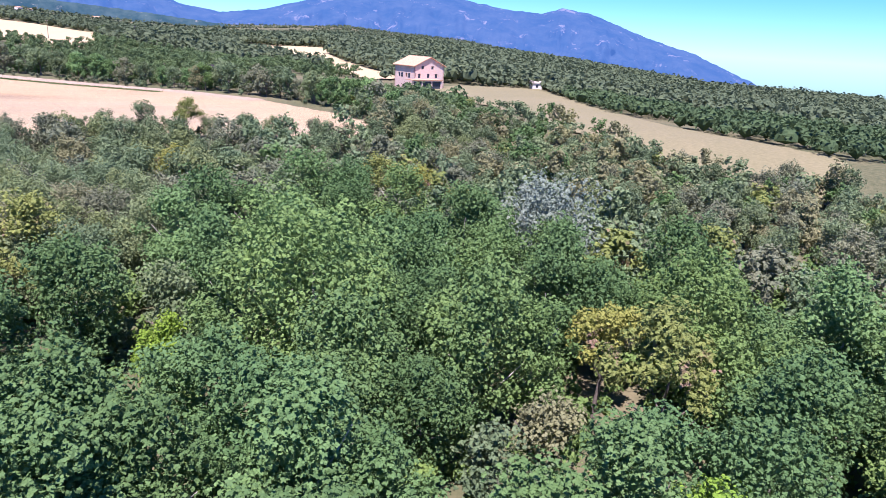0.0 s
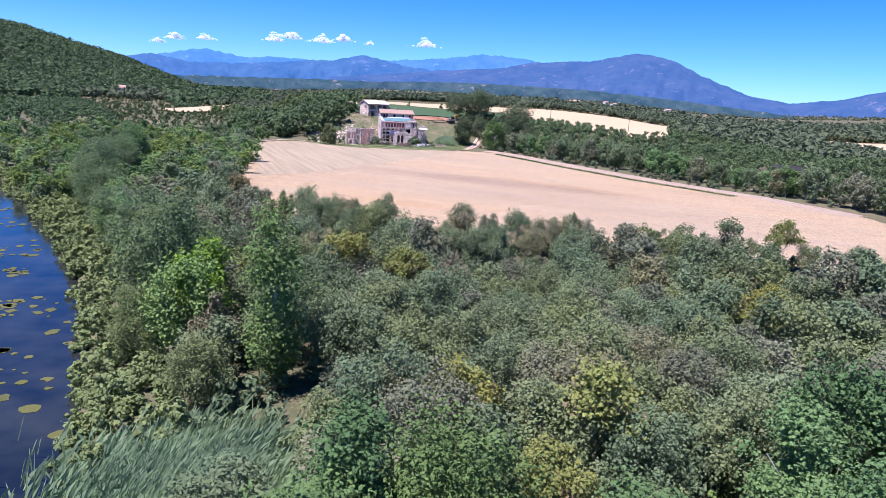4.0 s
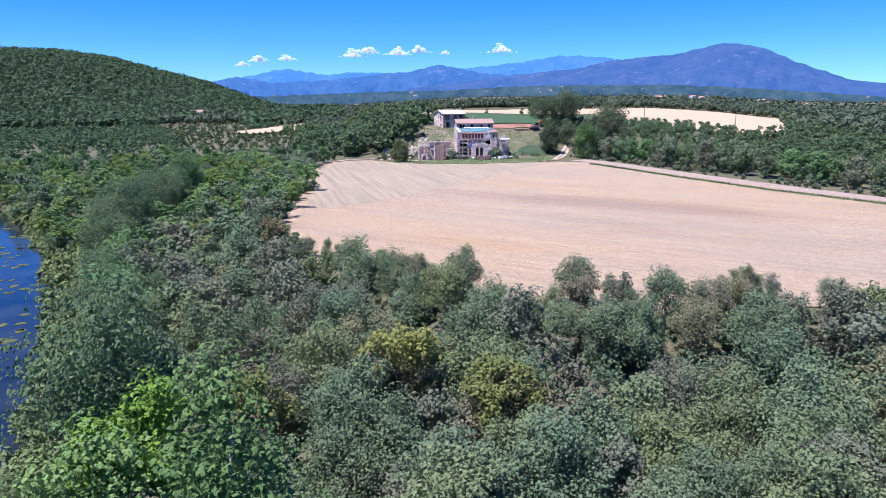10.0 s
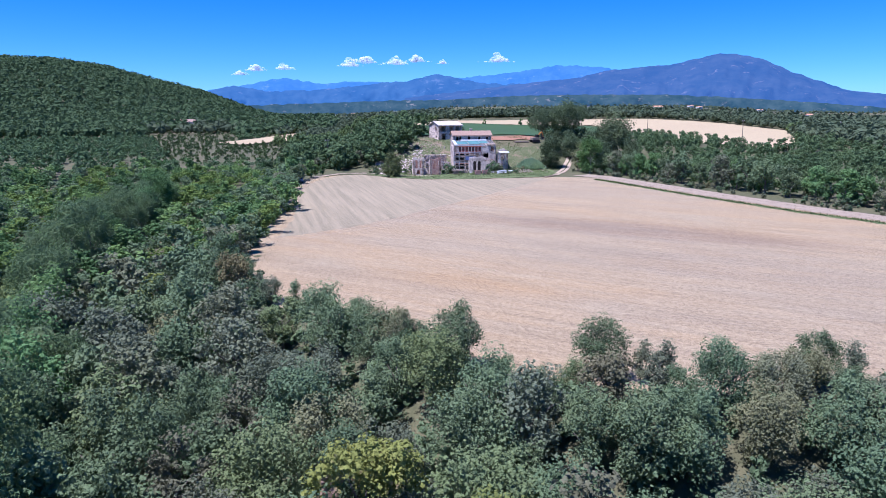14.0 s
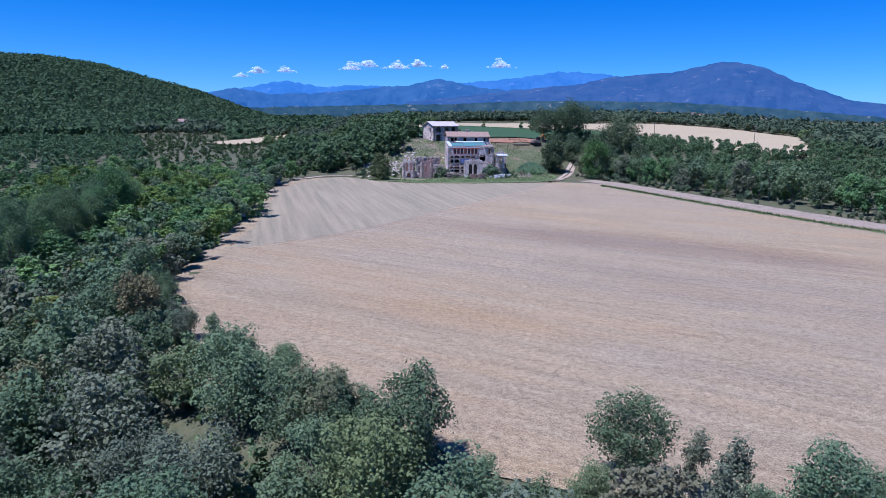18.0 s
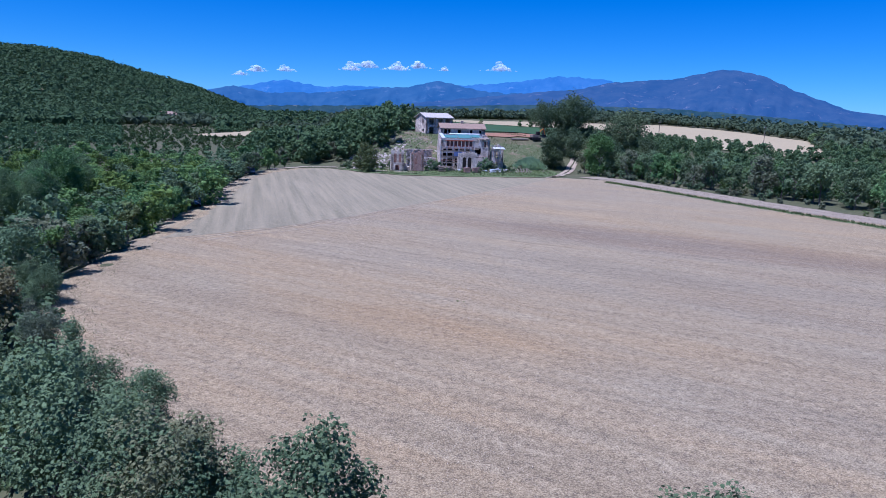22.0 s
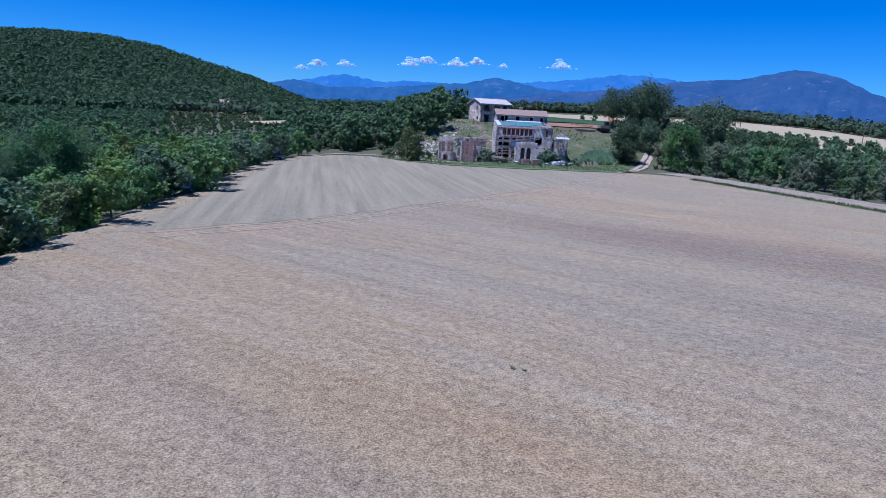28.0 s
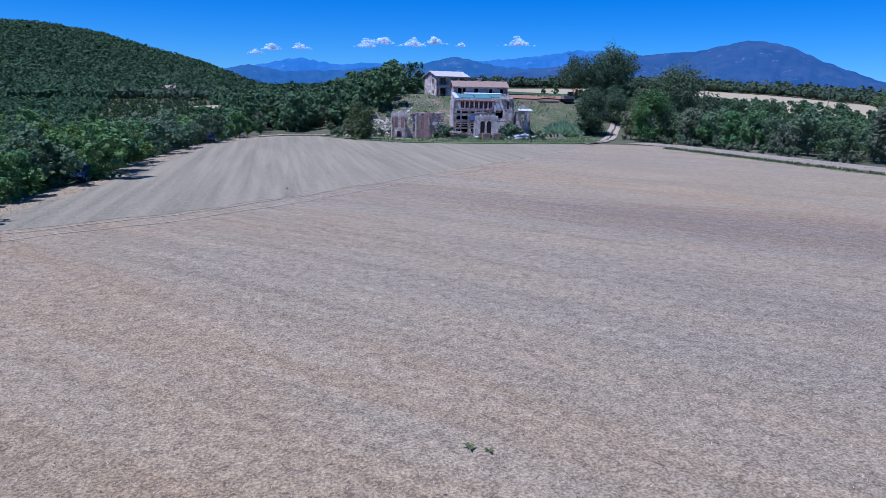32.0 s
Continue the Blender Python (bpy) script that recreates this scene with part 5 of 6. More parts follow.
def arched(parent, long, high, doors, thick=0.6, seed=2):
    r = np.random.default_rng(seed)
    pieces, xs = [], sorted({0.0, long, *[d[0] - d[1] + 2 * d[1] * k / 8 for d in doors for k in range(9)], *np.arange(0.7, long, 0.7)})
    for x0, x1 in zip(xs, xs[1:]):
        m, low = (x0 + x1) / 2, -0.6
        for c, w, spring in doors:
            if abs(m - c) < w:
                low = spring + math.sqrt(max(0.0, w * w - (m - c) ** 2))
        pieces.append(box(x0, x1, 0, thick, low, high + r.uniform(-0.35, 0.1)))
    prim("wall", welded(pieces), STONE, parent)


arched(arch, 4.8, 4.7, [(1.6, 0.5, 2.9), (2.95, 0.5, 2.9)])
# near-black sheet that paints the shade behind both doorways
prim("room_shade_sheet", [box(0.6, 4.2, 1.4, 1.6, -0.4, 4.0)], DARK, arch)
wall("wall", arch, (4.8, 0.6), (4.8, 3.8), -0.6, 3.0, 0.5, ragged=0.9, seed=9, label="broken side wall")
prim("back_wall", [box(0.2, 4.6, 3.2, 3.6, -0.6, 3.2)], STONE, arch)

# ruins at the left
for x, y, w, high, mat, lab, seed, hs in ((-13.3, -46.0, 3.1, 5.2, STONE, "tall ruined stone wall pier with empty window openings", 21, [(0.6, 0.7, 2.1, 4.3), (1.8, 0.7, 2.1, 4.2), (1.0, 1.0, 0.3, 1.5)]),
                                     (-8.4, -46.0, 3.1, 5.0, BRICK, "tall ruined wall pier of brick and stone", 22, [(0.8, 0.7, 1.8, 3.9), (2.1, 0.5, 2.8, 4.0)])):
    ruin = thing("ruined_wall", (x, y, gz(x, y)), lab, "ruin", "ruined walls", turn=-3)
    wall("wall", ruin, (0, 0), (w, 0), -0.5, high, 0.6, hs, mat, ragged=0.7, seed=seed)
    # brick backing added behind the pier, so that its openings read dark
    wall("inner_wall", ruin, (0.5, 1.9), (w - 0.5, 1.9), -0.5, high * 0.82, 0.4, (), BRICK, ragged=0.9, seed=seed + 7, label="broken brick wall added inside to darken the empty openings")
    wall("side_wall", ruin, (0, 3.0), (0, 0), -0.5, high * 0.85, 0.55, [(1.0, 0.8, 1.6, 3.0)], STONE, ragged=1.2, seed=seed + 5)
    wall("side_wall", ruin, (w, 0), (w, 2.6), -0.5, high * 0.8, 0.55, (), STONE, ragged=1.4, seed=seed + 6)
ruin = thing("ruined_wall", (-10.1, -44.6, gz(-10.1, -44.6)), "low broken stone wall between the ruins", "ruin", "ruined walls")
wall("wall", ruin, (0, 0), (2.2, 0), -0.4, 1.8, 0.5, (), STONE, ragged=0.8, seed=31)

# the pink house on the slope
pink = thing("pink_house", (139, -178, gz(139, -178) - 0.3), "pink rendered country house with a terracotta gable roof and glazed porch", "house", turn=-22)
PH = [(1.4, 1.0, 3.6, 5.0), (5.0, 1.0, 3.6, 5.0), (8.2, 1.0, 3.6, 5.0), (2.6, 1.0, 6.4, 7.4), (6.6, 1.0, 6.4, 7.4)]
wall("wall", pink, (-6, -5), (6, -5), -1.5, 7.4, 0.4, [(s, w, a, b) for s, w, a, b in PH], PINK, gable=2.6)
wall("wall", pink, (6, -5), (6, 6), -1.5, 7.4, 0.4, [(2.0, 1.0, 3.6, 5.0), (6.0, 1.0, 3.6, 5.0)], PINK)
wall("wall", pink, (6, 6), (-6, 6), -1.5, 7.4, 0.4, (), PINK, gable=2.6)
wall("wall", pink, (-6, 6), (-6, -5), -1.5, 7.4, 0.4, [(2.0, 1.0, 3.6, 5.0), (6.0, 1.0, 3.6, 5.0)], PINK)
for s, w, a, b in PH:
    inset("window", pink, (-6, -5), (6, -5), s, w, a, b, 0.15, GLASS, "dark window pane")
prim("porch", [box(-9.5, 2.0, -9.0, -5.0, -1.5, 0.6), box(-9.5, -9.1, -9.0, -8.6, 0.6, 2.9), box(-6.0, -5.6, -9.0, -8.6, 0.6, 2.9), box(-2.2, -1.8, -9.0, -8.6, 0.6, 2.9), box(1.6, 2.0, -9.0, -8.6, 0.6, 2.9), box(-9.5, 2.0, -9.0, -8.6, 2.9, 3.2)], PINK, pink)
prim("porch_glazing", [box(-9.1, 1.6, -8.75, -8.7, 0.6, 2.9)], GLASS, pink)
prim("porch_roof", [box(-9.8, 2.3, -9.3, -4.9, 3.2, 3.4)], TERRACOTTA, pink)
for y0 in (-2.6, 1.4):
    prim("window", [box(-6.04, -5.96, y0, y0 + 1.0, 3.6, 5.0)], GLASS, pink, "dark window pane")
prim("terrace", [box(-12, 6, -13.5, -9.05, -1.6, 0.1)], NEW_TILE, pink, "pale terrace before the porch")
k = 2.6 / 6.0
rf_v = []
for sx in (-1, 1):
    a = [(sx * 6.6, -5.5, 7.45 - 0.6 * k), (sx * 6.6, 6.5, 7.45 - 0.6 * k), (0, 6.5, 10.08), (0, -5.5, 10.08)]
    v = a + [(x, y, z + 0.22) for x, y, z in a]
    rf_v.append((v, box(0, 1, 0, 1, 0, 1)[1]))
prim("roof", rf_v, TERRACOTTA, pink, "terracotta tile roof")
# ---- round the farm ----
def shade(x, y, s, kind, label, z=None):
    plant(kind, x, y, s, label, z=z)


ROUND = tree_kind("round_oak", DEEP, BARK, 204, 6.8, 7.2, -0.3, 30, 14000, 0.105)
DARK_OAK = tree_kind("dark_oak", DEEP, BARK, 205, 9.4, 9.8, -0.2, 44, 19000, 0.12)
BRIGHT = tree_kind("walnut", DARK_POPLAR, PALE_BARK, 206, 10.6, 8.4, -0.3, 50, 20000, 0.11)
BIG = tree_kind("old_oak", DEEP, BARK, 200, 13.5, 15.5, 3.2, 62, 28000, 0.145, thick=0.42, limbs=9)
AIRY = tree_kind("old_ash", DEEP, BARK, 201, 11.0, 14.0, 3.2, 36, 15000, 0.138, thick=0.3, limbs=9)
shade(-19.5, -49.0, 1.0, ROUND, "round dark green tree beside the field track")
shade(33.0, -32.5, 1.0, DARK_OAK, "broad dark oak beside the farm drive, skirted to the ground")
shade(38.5, -50.5, 1.0, BRIGHT, "bright green full tree at the mouth of the drive")
shade(49.0, -5.0, 1.0, BIG, "tall old oak with a spreading crown behind the farm")
shade(40.5, -2.0, 0.9, AIRY, "old ash with a high open crown")
shade(58.5, -22.0, 1.0, BIG, "tall old oak beside the drive")
shade(53.0, -47.0, 0.95, DARK_OAK, "broad bushy dark oak beside the drive")
shade(47.0, -40.0, 0.8, DARK_OAK, "dark oak in the hedge behind the drive")
for x, y, s in ((-22, -22, 0.7), (-27, -16, 0.8), (-16, -12, 0.6), (-24, -8, 0.9), (-13, -4, 0.7), (-31, -4, 0.9), (-20, 2, 1.0), (-10, 6, 0.7), (-28, 10, 1.0), (-36, -14, 0.8), (-40, -28, 0.7), (-15, 14, 1.0), (-5, 12, 0.8), (-36, 4, 1.0), (14, 14, 0.6), (-30, 22, 1.1), (-20, 24, 1.1), (-8, 26, 1.0)):
    shade(x, y, s * 0.9, OAKS_LOW[int(abs(x)) % 4], "dark green tree on the slope behind the ruins")
for x, y, s in ((-2.6, -42.5, 1.3), (-1.2, -43.0, 1.0), (10.4, -42.2, 1.1), (11.8, -41.4, 1.5), (13.4, -42.0, 1.2), (15.5, -41.5, 0.6), (-15, -41, 0.8), (18.5, -40, 0.7), (22, -38, 0.8), (-17.5, -36, 0.9)):
    plant(SHRUBS[int(abs(x * 3)) % 2], x, y, s, "leafy green shrub growing at the ruined walls", "shrub", "shrubs at the farm", name="shrub")

p = scatter(-48, 0, -30, 60, 4.6, rs0 := np.random.default_rng(55))
p = p[(p[:, 1] > -26 + 0.5 * np.abs(p[:, 0] + 30)) & ~((p[:, 0] > -8) & (p[:, 1] < 12)) & clear_of_fields(p)]
grove("knoll_wood", p, 6.5, 9.5, 950, "dark trees on the slope behind the ruins", WOODS, seed=41)
p = scatter(20, 60, -28, 12, 4.6, rs0)
p = p[(p[:, 0] > 46) & clear_of_fields(p)]
grove("drive_wood", p, 5.0, 7.0, 950, "dark trees behind the farm drive", DEEP, seed=42)

for k in range(46):
    x, y = rs0.uniform(-24, 44), rs0.uniform(-34, 14)
    if -3 < x < 19 and y > -40 or x > 18 and y > -24 or abs(x - 38) < 4:
        continue
    plant(SHRUBS[k % 2], x, y, rs0.uniform(0.4, 1.0), "green shrub on the rough ground round the farm", "shrub", "shrubs at the farm", name="shrub")
for k in range(95):
    x, y = rs0.uniform(-25, -0.5), rs0.uniform(-45, -10)
    if (-9.5 < x and -32 < y < -8 and rs0.random() < 0.55) or (-14 < x < -4.5 and y < -42) or noise.noise(Vector((x / 6, y / 6, 8.2))) < -0.15:
        continue
    plant(SHRUBS[k % 2], x, y, rs0.uniform(0.35, 0.9), "green shrub on the stony slope behind the ruins", "shrub", "shrubs at the farm", name="shrub")
for k in range(26):
    x, y = rs0.uniform(-4, 20), rs0.uniform(-50, -41.5)
    plant(SHRUBS[k % 2], x, y, rs0.uniform(0.25, 0.6), "low green bush among the rubbish before the farm", "shrub", "shrubs at the farm", name="shrub")
for x, y, s in ((44.5, -31, 0.8), (43, -22, 0.85), (49, -33, 0.9), (40, -18, 0.7), (36.5, -22, 0.6)):
    plant(DARK_OAK, x, y, s, "dark oak closing the end of the farm drive")
for k in range(60):
    i = rs0.integers(0, 5)
    a, b = np.array(EDGE_LINE[i], float), np.array(EDGE_LINE[i + 1], float)
    x, y = a + (b - a) * rs0.random() + (rs0.uniform(4.6, 6.4), 0)
    plant(SHRUBS[k % 2], x, y, rs0.uniform(0.3, 0.7), "low bush on the bank beside the track", "shrub", "bushes beside the track", name="shrub")
# ---- stones, timber and rubbish at the farm ----
def rock(seed, flat=0.7):
    r = np.random.default_rng(seed)
    v, f = ICO1
    v = v * (1 + 0.25 * r.normal(size=(len(v), 1))) * (1.0, r.uniform(0.6, 0.95), flat)
    return v, f.tolist()


ROCKS = [mesh_of("stone", *rock(500 + i), [RUBBLE]) for i in range(6)]
ro = np.random.default_rng(61)
PALE_STONE = stone_material("bleached_stones", (0.3, 0.24, 0.19), (0.7, 0.6, 0.5), (0.5, 0.42, 0.35), 1.4)
slope_stones = []
for _ in range(900):
    x, y = ro.uniform(-22, 3), ro.uniform(-42, -12)
    if noise.noise(Vector((x / 5, y / 5, 12.5))) < -0.02 or (-14 < x < -5 and y < -41):
        continue
    v, f = rock(int(ro.integers(1000)), 0.6)
    slope_stones.append((v * ro.uniform(0.14, 0.5) + (x, y, gz(x, y) + 0.2), f))
tagged(new("slope_stones", mesh_of("slope_stones", *joined(slope_stones), [PALE_STONE])), "pale fallen stones strewn over the slope behind the ruins", "stones", kind="stuff")
terrace = thing("terrace_wall", (-6.5, -33.0, gz(-6.5, -33.0)), "dry stone terrace wall stepping up behind the ruins", "wall")
prim("core", [box(-1.0, 6.6, 0.3, 0.9, -0.6, 2.6), box(-0.6, 6.4, 4.3, 4.9, 1.0, 4.6)], STONE, terrace)
for row in range(2):
    for k in range(5):
        for i in range(11):
            st = child("stone", ROCKS[ro.integers(6)], terrace)
            st.location = (-0.8 + i * 0.68 + ro.uniform(-0.2, 0.5), 0.25 + row * 4.0 + ro.uniform(-0.12, 0.1), 0.1 + k * 0.5 + row * 2.2 + ro.uniform(-0.12, 0.12))
            st.rotation_euler = (ro.uniform(-0.3, 0.3), ro.uniform(-0.4, 0.4), ro.uniform(-0.8, 0.8))
            st.scale = (ro.uniform(0.28, 0.55), 0.3, ro.uniform(0.2, 0.36))
pieces = []
for _ in range(520):
    x, y = ro.uniform(-15, 1.5), ro.uniform(-42, -8)
    v, f = rock(int(ro.integers(1e6)))
    pieces.append((v * ro.uniform(0.12, 0.42) + (x, y, gz(x, y) + 0.08), f))
tagged(new("rubble", mesh_of("rubble", *joined(pieces), [RUBBLE])), "loose rubble of fallen stones on the slope below the tower", "rubble", kind="stuff")
pieces = []
for _ in range(160):
    x, y = ro.normal(6, 9), ro.uniform(-46, -36)
    v, f = rock(int(ro.integers(1e6)))
    pieces.append((v * ro.uniform(0.08, 0.3) + (x, y, gz(x, y) + 0.14), f))
tagged(new("rubble", mesh_of("rubble", *joined(pieces), [RUBBLE])), "scattered pale stones before the front range", "rubble", kind="stuff")
for x, y, n, lab, mat in ((-0.6, -46.5, 14, "heap of old grey roof timbers", TIMBER), (12.6, -47.5, 10, "heap of boards and pale rubbish", WHITE), (1.8, -44.5, 9, "heap of broken beams", TIMBER)):
    heap = thing("timber_heap", (x, y, gz(x, y) + 0.1), lab, "timber", "heaps")
    for i in range(n):
        a, l = ro.uniform(-0.7, 0.7), ro.uniform(1.6, 3.4)
        z = 0.1 + 0.09 * i
        prim("beam", [tube([(-math.cos(a) * l / 2, -math.sin(a) * l / 2 + ro.uniform(-0.5, 0.5), z), (math.cos(a) * l / 2, math.sin(a) * l / 2, z + ro.uniform(-0.1, 0.5))], [0.09, 0.08], 5)], mat, heap)
for i in range(7):
    x = 19.0 + i * 0.62
    slab = new("stone_slab", mesh_of("stone_slab", *box(-0.25, 0.25, -0.05, 0.05, 0, ro.uniform(1.2, 2.1)), [RUBBLE]))
    slab.matrix_world = pose(x, -45.0 + 0.2 * (i % 2), gz(x, -45) + 0.05, -48 + ro.uniform(-14, 10), 20 + ro.uniform(-24, 24), 25 + ro.uniform(-20, 20))
    tagged(slab, "pale slab leaning in the grass", "slab", "leaning slabs")
for x in (5.2, 7.4):
    pal = thing("pallet", (x, -48.0, gz(x, -48.0) + 0.1), "red-brown pallet stacked with bricks", "pallet", "pallets", turn=4)
    for k in range(3):
        prim("bearer", [box(-0.8, 0.8, -0.55 + k * 0.5, -0.43 + k * 0.5, 0, 0.12)], TIMBER, pal)
    for k in range(5):
        for j in range(5):
            prim("brick_row", [box(-0.78 + 0.31 * j, -0.5 + 0.31 * j, -0.5, 0.5, 0.14 + 0.22 * k, 0.34 + 0.22 * k)], BRICK, pal)
for x, y, a, w, l in ((4.2, -42.6, 10, 1.6, 0.9), (11.0, -43.6, -15, 1.3, 0.8), (17.2, -40.5, 40, 2.2, 1.2), (-4.6, -37.6, 5, 1.6, 1.0)):
    v = [(w * (i / 4 - 0.5), l * (j / 3 - 0.5), 0.25 + 0.12 * math.sin(i * 2.1 + j) ) for j in range(4) for i in range(5)]
    f = [[j * 5 + i, j * 5 + i + 1, j * 5 + i + 6, j * 5 + i + 5] for j in range(3) for i in range(4)]
    sh = new("tarpaulin", mesh_of("tarpaulin", np.concatenate([np.array(v), np.array(v) - (0, 0, 0.25)]), f + [[i + 20 for i in q[::-1]] for q in f], [WHITE]))
    sh.matrix_world = pose(x, y, gz(x, y) + 0.1, 0, 0, a)
    tagged(sh, "crumpled white tarpaulin on the ground", "tarpaulin", "tarpaulins")
# the digger in the yard behind the farm
ORANGE = plain("orange_machine_paint", (0.5, 0.16, 0.03), (0.6, 0.24, 0.06), 2.0, rough=0.5, relief=0.05)
dig = thing("excavator", (35.5, -9.0, gz(35.5, -9.0) + 0.25), "small dark excavator with an orange arm on bare earth", "excavator", turn=10)
for y in (-0.9, 0.9):
    tr = [(-1.5, 0.25), (-1.2, 0.0), (1.2, 0.0), (1.5, 0.25), (1.5, 0.45), (1.2, 0.7), (-1.2, 0.7), (-1.5, 0.45)]
    v = [(a, y - 0.22, z) for a, z in tr] + [(a, y + 0.22, z) for a, z in tr]
    prim("track", [(v, [list(range(8))[::-1], list(range(8, 16))] + [[i, (i + 1) % 8, (i + 1) % 8 + 8, i + 8] for i in range(8)])], DARK, dig)
prim("body", [box(-1.4, 1.1, -0.9, 0.9, 0.75, 1.5)], TIMBER, dig)
prim("cab", [box(0.1, 1.1, -0.85, 0.1, 1.5, 2.5)], DARK, dig)
prim("boom", [tube([(1.0, 0.3, 1.3), (2.0, 0.3, 2.9), (2.9, 0.3, 3.4)], [0.2, 0.2, 0.15], 6)], ORANGE, dig)
prim("arm", [tube([(2.9, 0.3, 3.4), (3.5, 0.3, 1.6)], [0.15, 0.12], 6)], ORANGE, dig)
prim("bucket", [box(3.1, 3.7, 0.0, 0.6, 1.0, 1.6)], DARK, dig)
heap = thing("timber_heap", (30.6, -9.5, gz(30.6, -9.5) + 0.2), "long stack of dark beams lying on red earth", "timber", "heaps")
for i in range(10):
    prim("beam", [tube([(-2.6, 0.3 * (i % 5), 0.12 + 0.24 * (i // 5)), (2.6, 0.3 * (i % 5) + 0.1, 0.12 + 0.24 * (i // 5))], [0.12, 0.11], 6)], TIMBER, heap)
# reed clump
pieces, rr2 = [], np.random.default_rng(88)
for _ in range(6500):
    x, y = rr2.normal(0, 1.0), rr2.normal(0, 0.9)
    a = rr2.uniform(0, 6.28)
    h = rr2.uniform(1.3, 2.5) * math.exp(-0.09 * (x * x + y * y)) + 0.2
    w = np.array((math.cos(a), math.sin(a), 0)) * 0.028
    p0 = np.array((x, y, h * rr2.uniform(0, 0.65)))
    p1 = np.array((x + rr2.normal(0, 0.28), y + rr2.normal(0, 0.28), p0[2] + h * 0.36))
    pieces.append(([p0 - w, p0 + w, (p0 + p1) / 2 + w + (0, 0, 0.2), p1], [[0, 1, 2, 3]]))
REED = leafy("reed_leaves", (0.15, 0.235, 0.12), (0.27, 0.375, 0.2), (0.42, 0.52, 0.31))
reed = new("reed_clump", mesh_of("reed_clump", *joined(pieces), [REED]))
reed.matrix_world = pose(26.0, -33.5, gz(26.0, -33.5)) @ Matrix.Scale(1.45, 4)
tagged(reed, "tall pale green reeds beside the farm", "reeds")
pieces = []
for _ in range(9000):
    x, y = rr2.normal(0, 2.8), rr2.normal(0, 3.0)
    h, a = rr2.uniform(1.0, 2.3), rr2.uniform(0, 6.28)
    w = np.array((math.cos(a), math.sin(a), 0)) * 0.05
    p0 = np.array((x, y, 0.0))
    p1 = np.array((x + rr2.normal(0.6, 0.5), y + rr2.normal(-0.4, 0.5), h * 0.9))
    pieces.append(([p0 - w, p0 + w, (p0 + p1) / 2 + w + (0, 0, 0.3), p1], [[0, 1, 2, 3]]))
reed = new("reed_bed", mesh_of("reed_bed", *joined(pieces), [REED]))
reed.matrix_world = pose(-55.0, -243.5, gz(-55.0, -243.5))
tagged(reed, "pale green reed bed swaying beside the river", "reeds", kind="stuff")

# ---- grass tufts ----
def tufts(name, pts, low, high, mat, label, seed):
    r = np.random.default_rng(seed)
    n = len(pts)
    h, a = r.uniform(low, high, n), r.uniform(0, math.pi, n)
    w = np.stack([np.cos(a), np.sin(a)], 1) * (h * 0.22)[:, None]
    z = height(pts[:, 0], pts[:, 1]) + 0.08
    tip = pts + r.normal(0, 0.12, (n, 2))
    v = np.stack([np.column_stack([pts - w, z]), np.column_stack([pts + w, z]), np.column_stack([tip, z + h])], 1).reshape(-1, 3)
    return tagged(new(name, mesh_of(name, v, np.arange(3 * n).reshape(-1, 3), [mat])), label, "grass", kind="stuff")


rg = np.random.default_rng(66)
GREEN_TUFT = leafy("green_weeds", (0.085, 0.115, 0.04), (0.15, 0.18, 0.068), (0.26, 0.265, 0.115))
DRY_TUFT = leafy("dry_weeds", (0.16, 0.14, 0.07), (0.26, 0.22, 0.12), (0.38, 0.33, 0.2))
e = np.array([(37.4, -70)] + EDGE_LINE[2:6])
k = rg.uniform(0, len(e) - 1.001, 5200)
i = k.astype(int)
line = e[i] + (e[i + 1] - e[i]) * (k - i)[:, None] + np.column_stack([rg.normal(-5.2, 0.45, 5200), np.zeros(5200)])
tufts("verge_weeds", line, 0.08, 0.42, GREEN_TUFT, "tall green weeds between field and track", 1)
p = np.column_stack([rg.uniform(-24, 30, 11000), rg.uniform(-58, -34, 11000)])
p = p[inside(p[:, 0], p[:, 1], [(-24, -42), (-19, -52), (-12, -57.5), (0, -59.5), (14, -59), (24, -57), (28, -53), (30, -36), (-14, -34)])]
tufts("farm_grass", p, 0.08, 0.34, GREEN_TUFT, "rough grass and weeds before the farm", 2)
p = np.column_stack([rg.uniform(-25, 34, 9000), rg.uniform(-38, 2, 9000)])
p = p[np.array([noise.noise(Vector((x / 5, y / 5, 3.3))) > -0.05 for x, y in p])]
tufts("slope_grass", p, 0.15, 0.6, GREEN_TUFT, "green weeds in patches over the stony slope", 9)
rim = np.array(FIELD + FIELD[:1], float)
seg = rg.integers(0, len(FIELD), 9000)
q = rim[seg] + (rim[seg + 1] - rim[seg]) * rg.random((9000, 1)) + rg.normal(0, 0.7, (9000, 2))
tufts("field_margin", q, 0.05, 0.15, DRY_TUFT, "dry grass and weeds along the field's margin", 3)
for x, y, s in ((-23.0, -167.1, 0.14), (-22.6, -167.3, 0.1), (-29.5, -121.0, 0.14), (-12.5, -104, 0.12), (-2, -118, 0.12)):
    weed = thing("weed", (x, y, 0.06), "small sparse green weed growing out of the stubble", "weed", "weeds in the field", turn=x * 50)
    for k in range(9):
        a, l = 0.7 * k + 0.3 * math.sin(k * 5), s * (1.05 + 0.6 * math.sin(k * 3.3))
        d, w = np.array((math.cos(a), math.sin(a), 0.0)), np.array((-math.sin(a), math.cos(a), 0.0)) * 0.035
        v = [d * 0.02, d * l * 0.5 + w + (0, 0, l * 0.5), d * l + (0, 0, l * 0.45), d * l * 0.5 - w + (0, 0, l * 0.52)]
        child("leaf", mesh_of("leaf", v, [[0, 1, 2, 3]], [GREEN_TUFT]), weed)

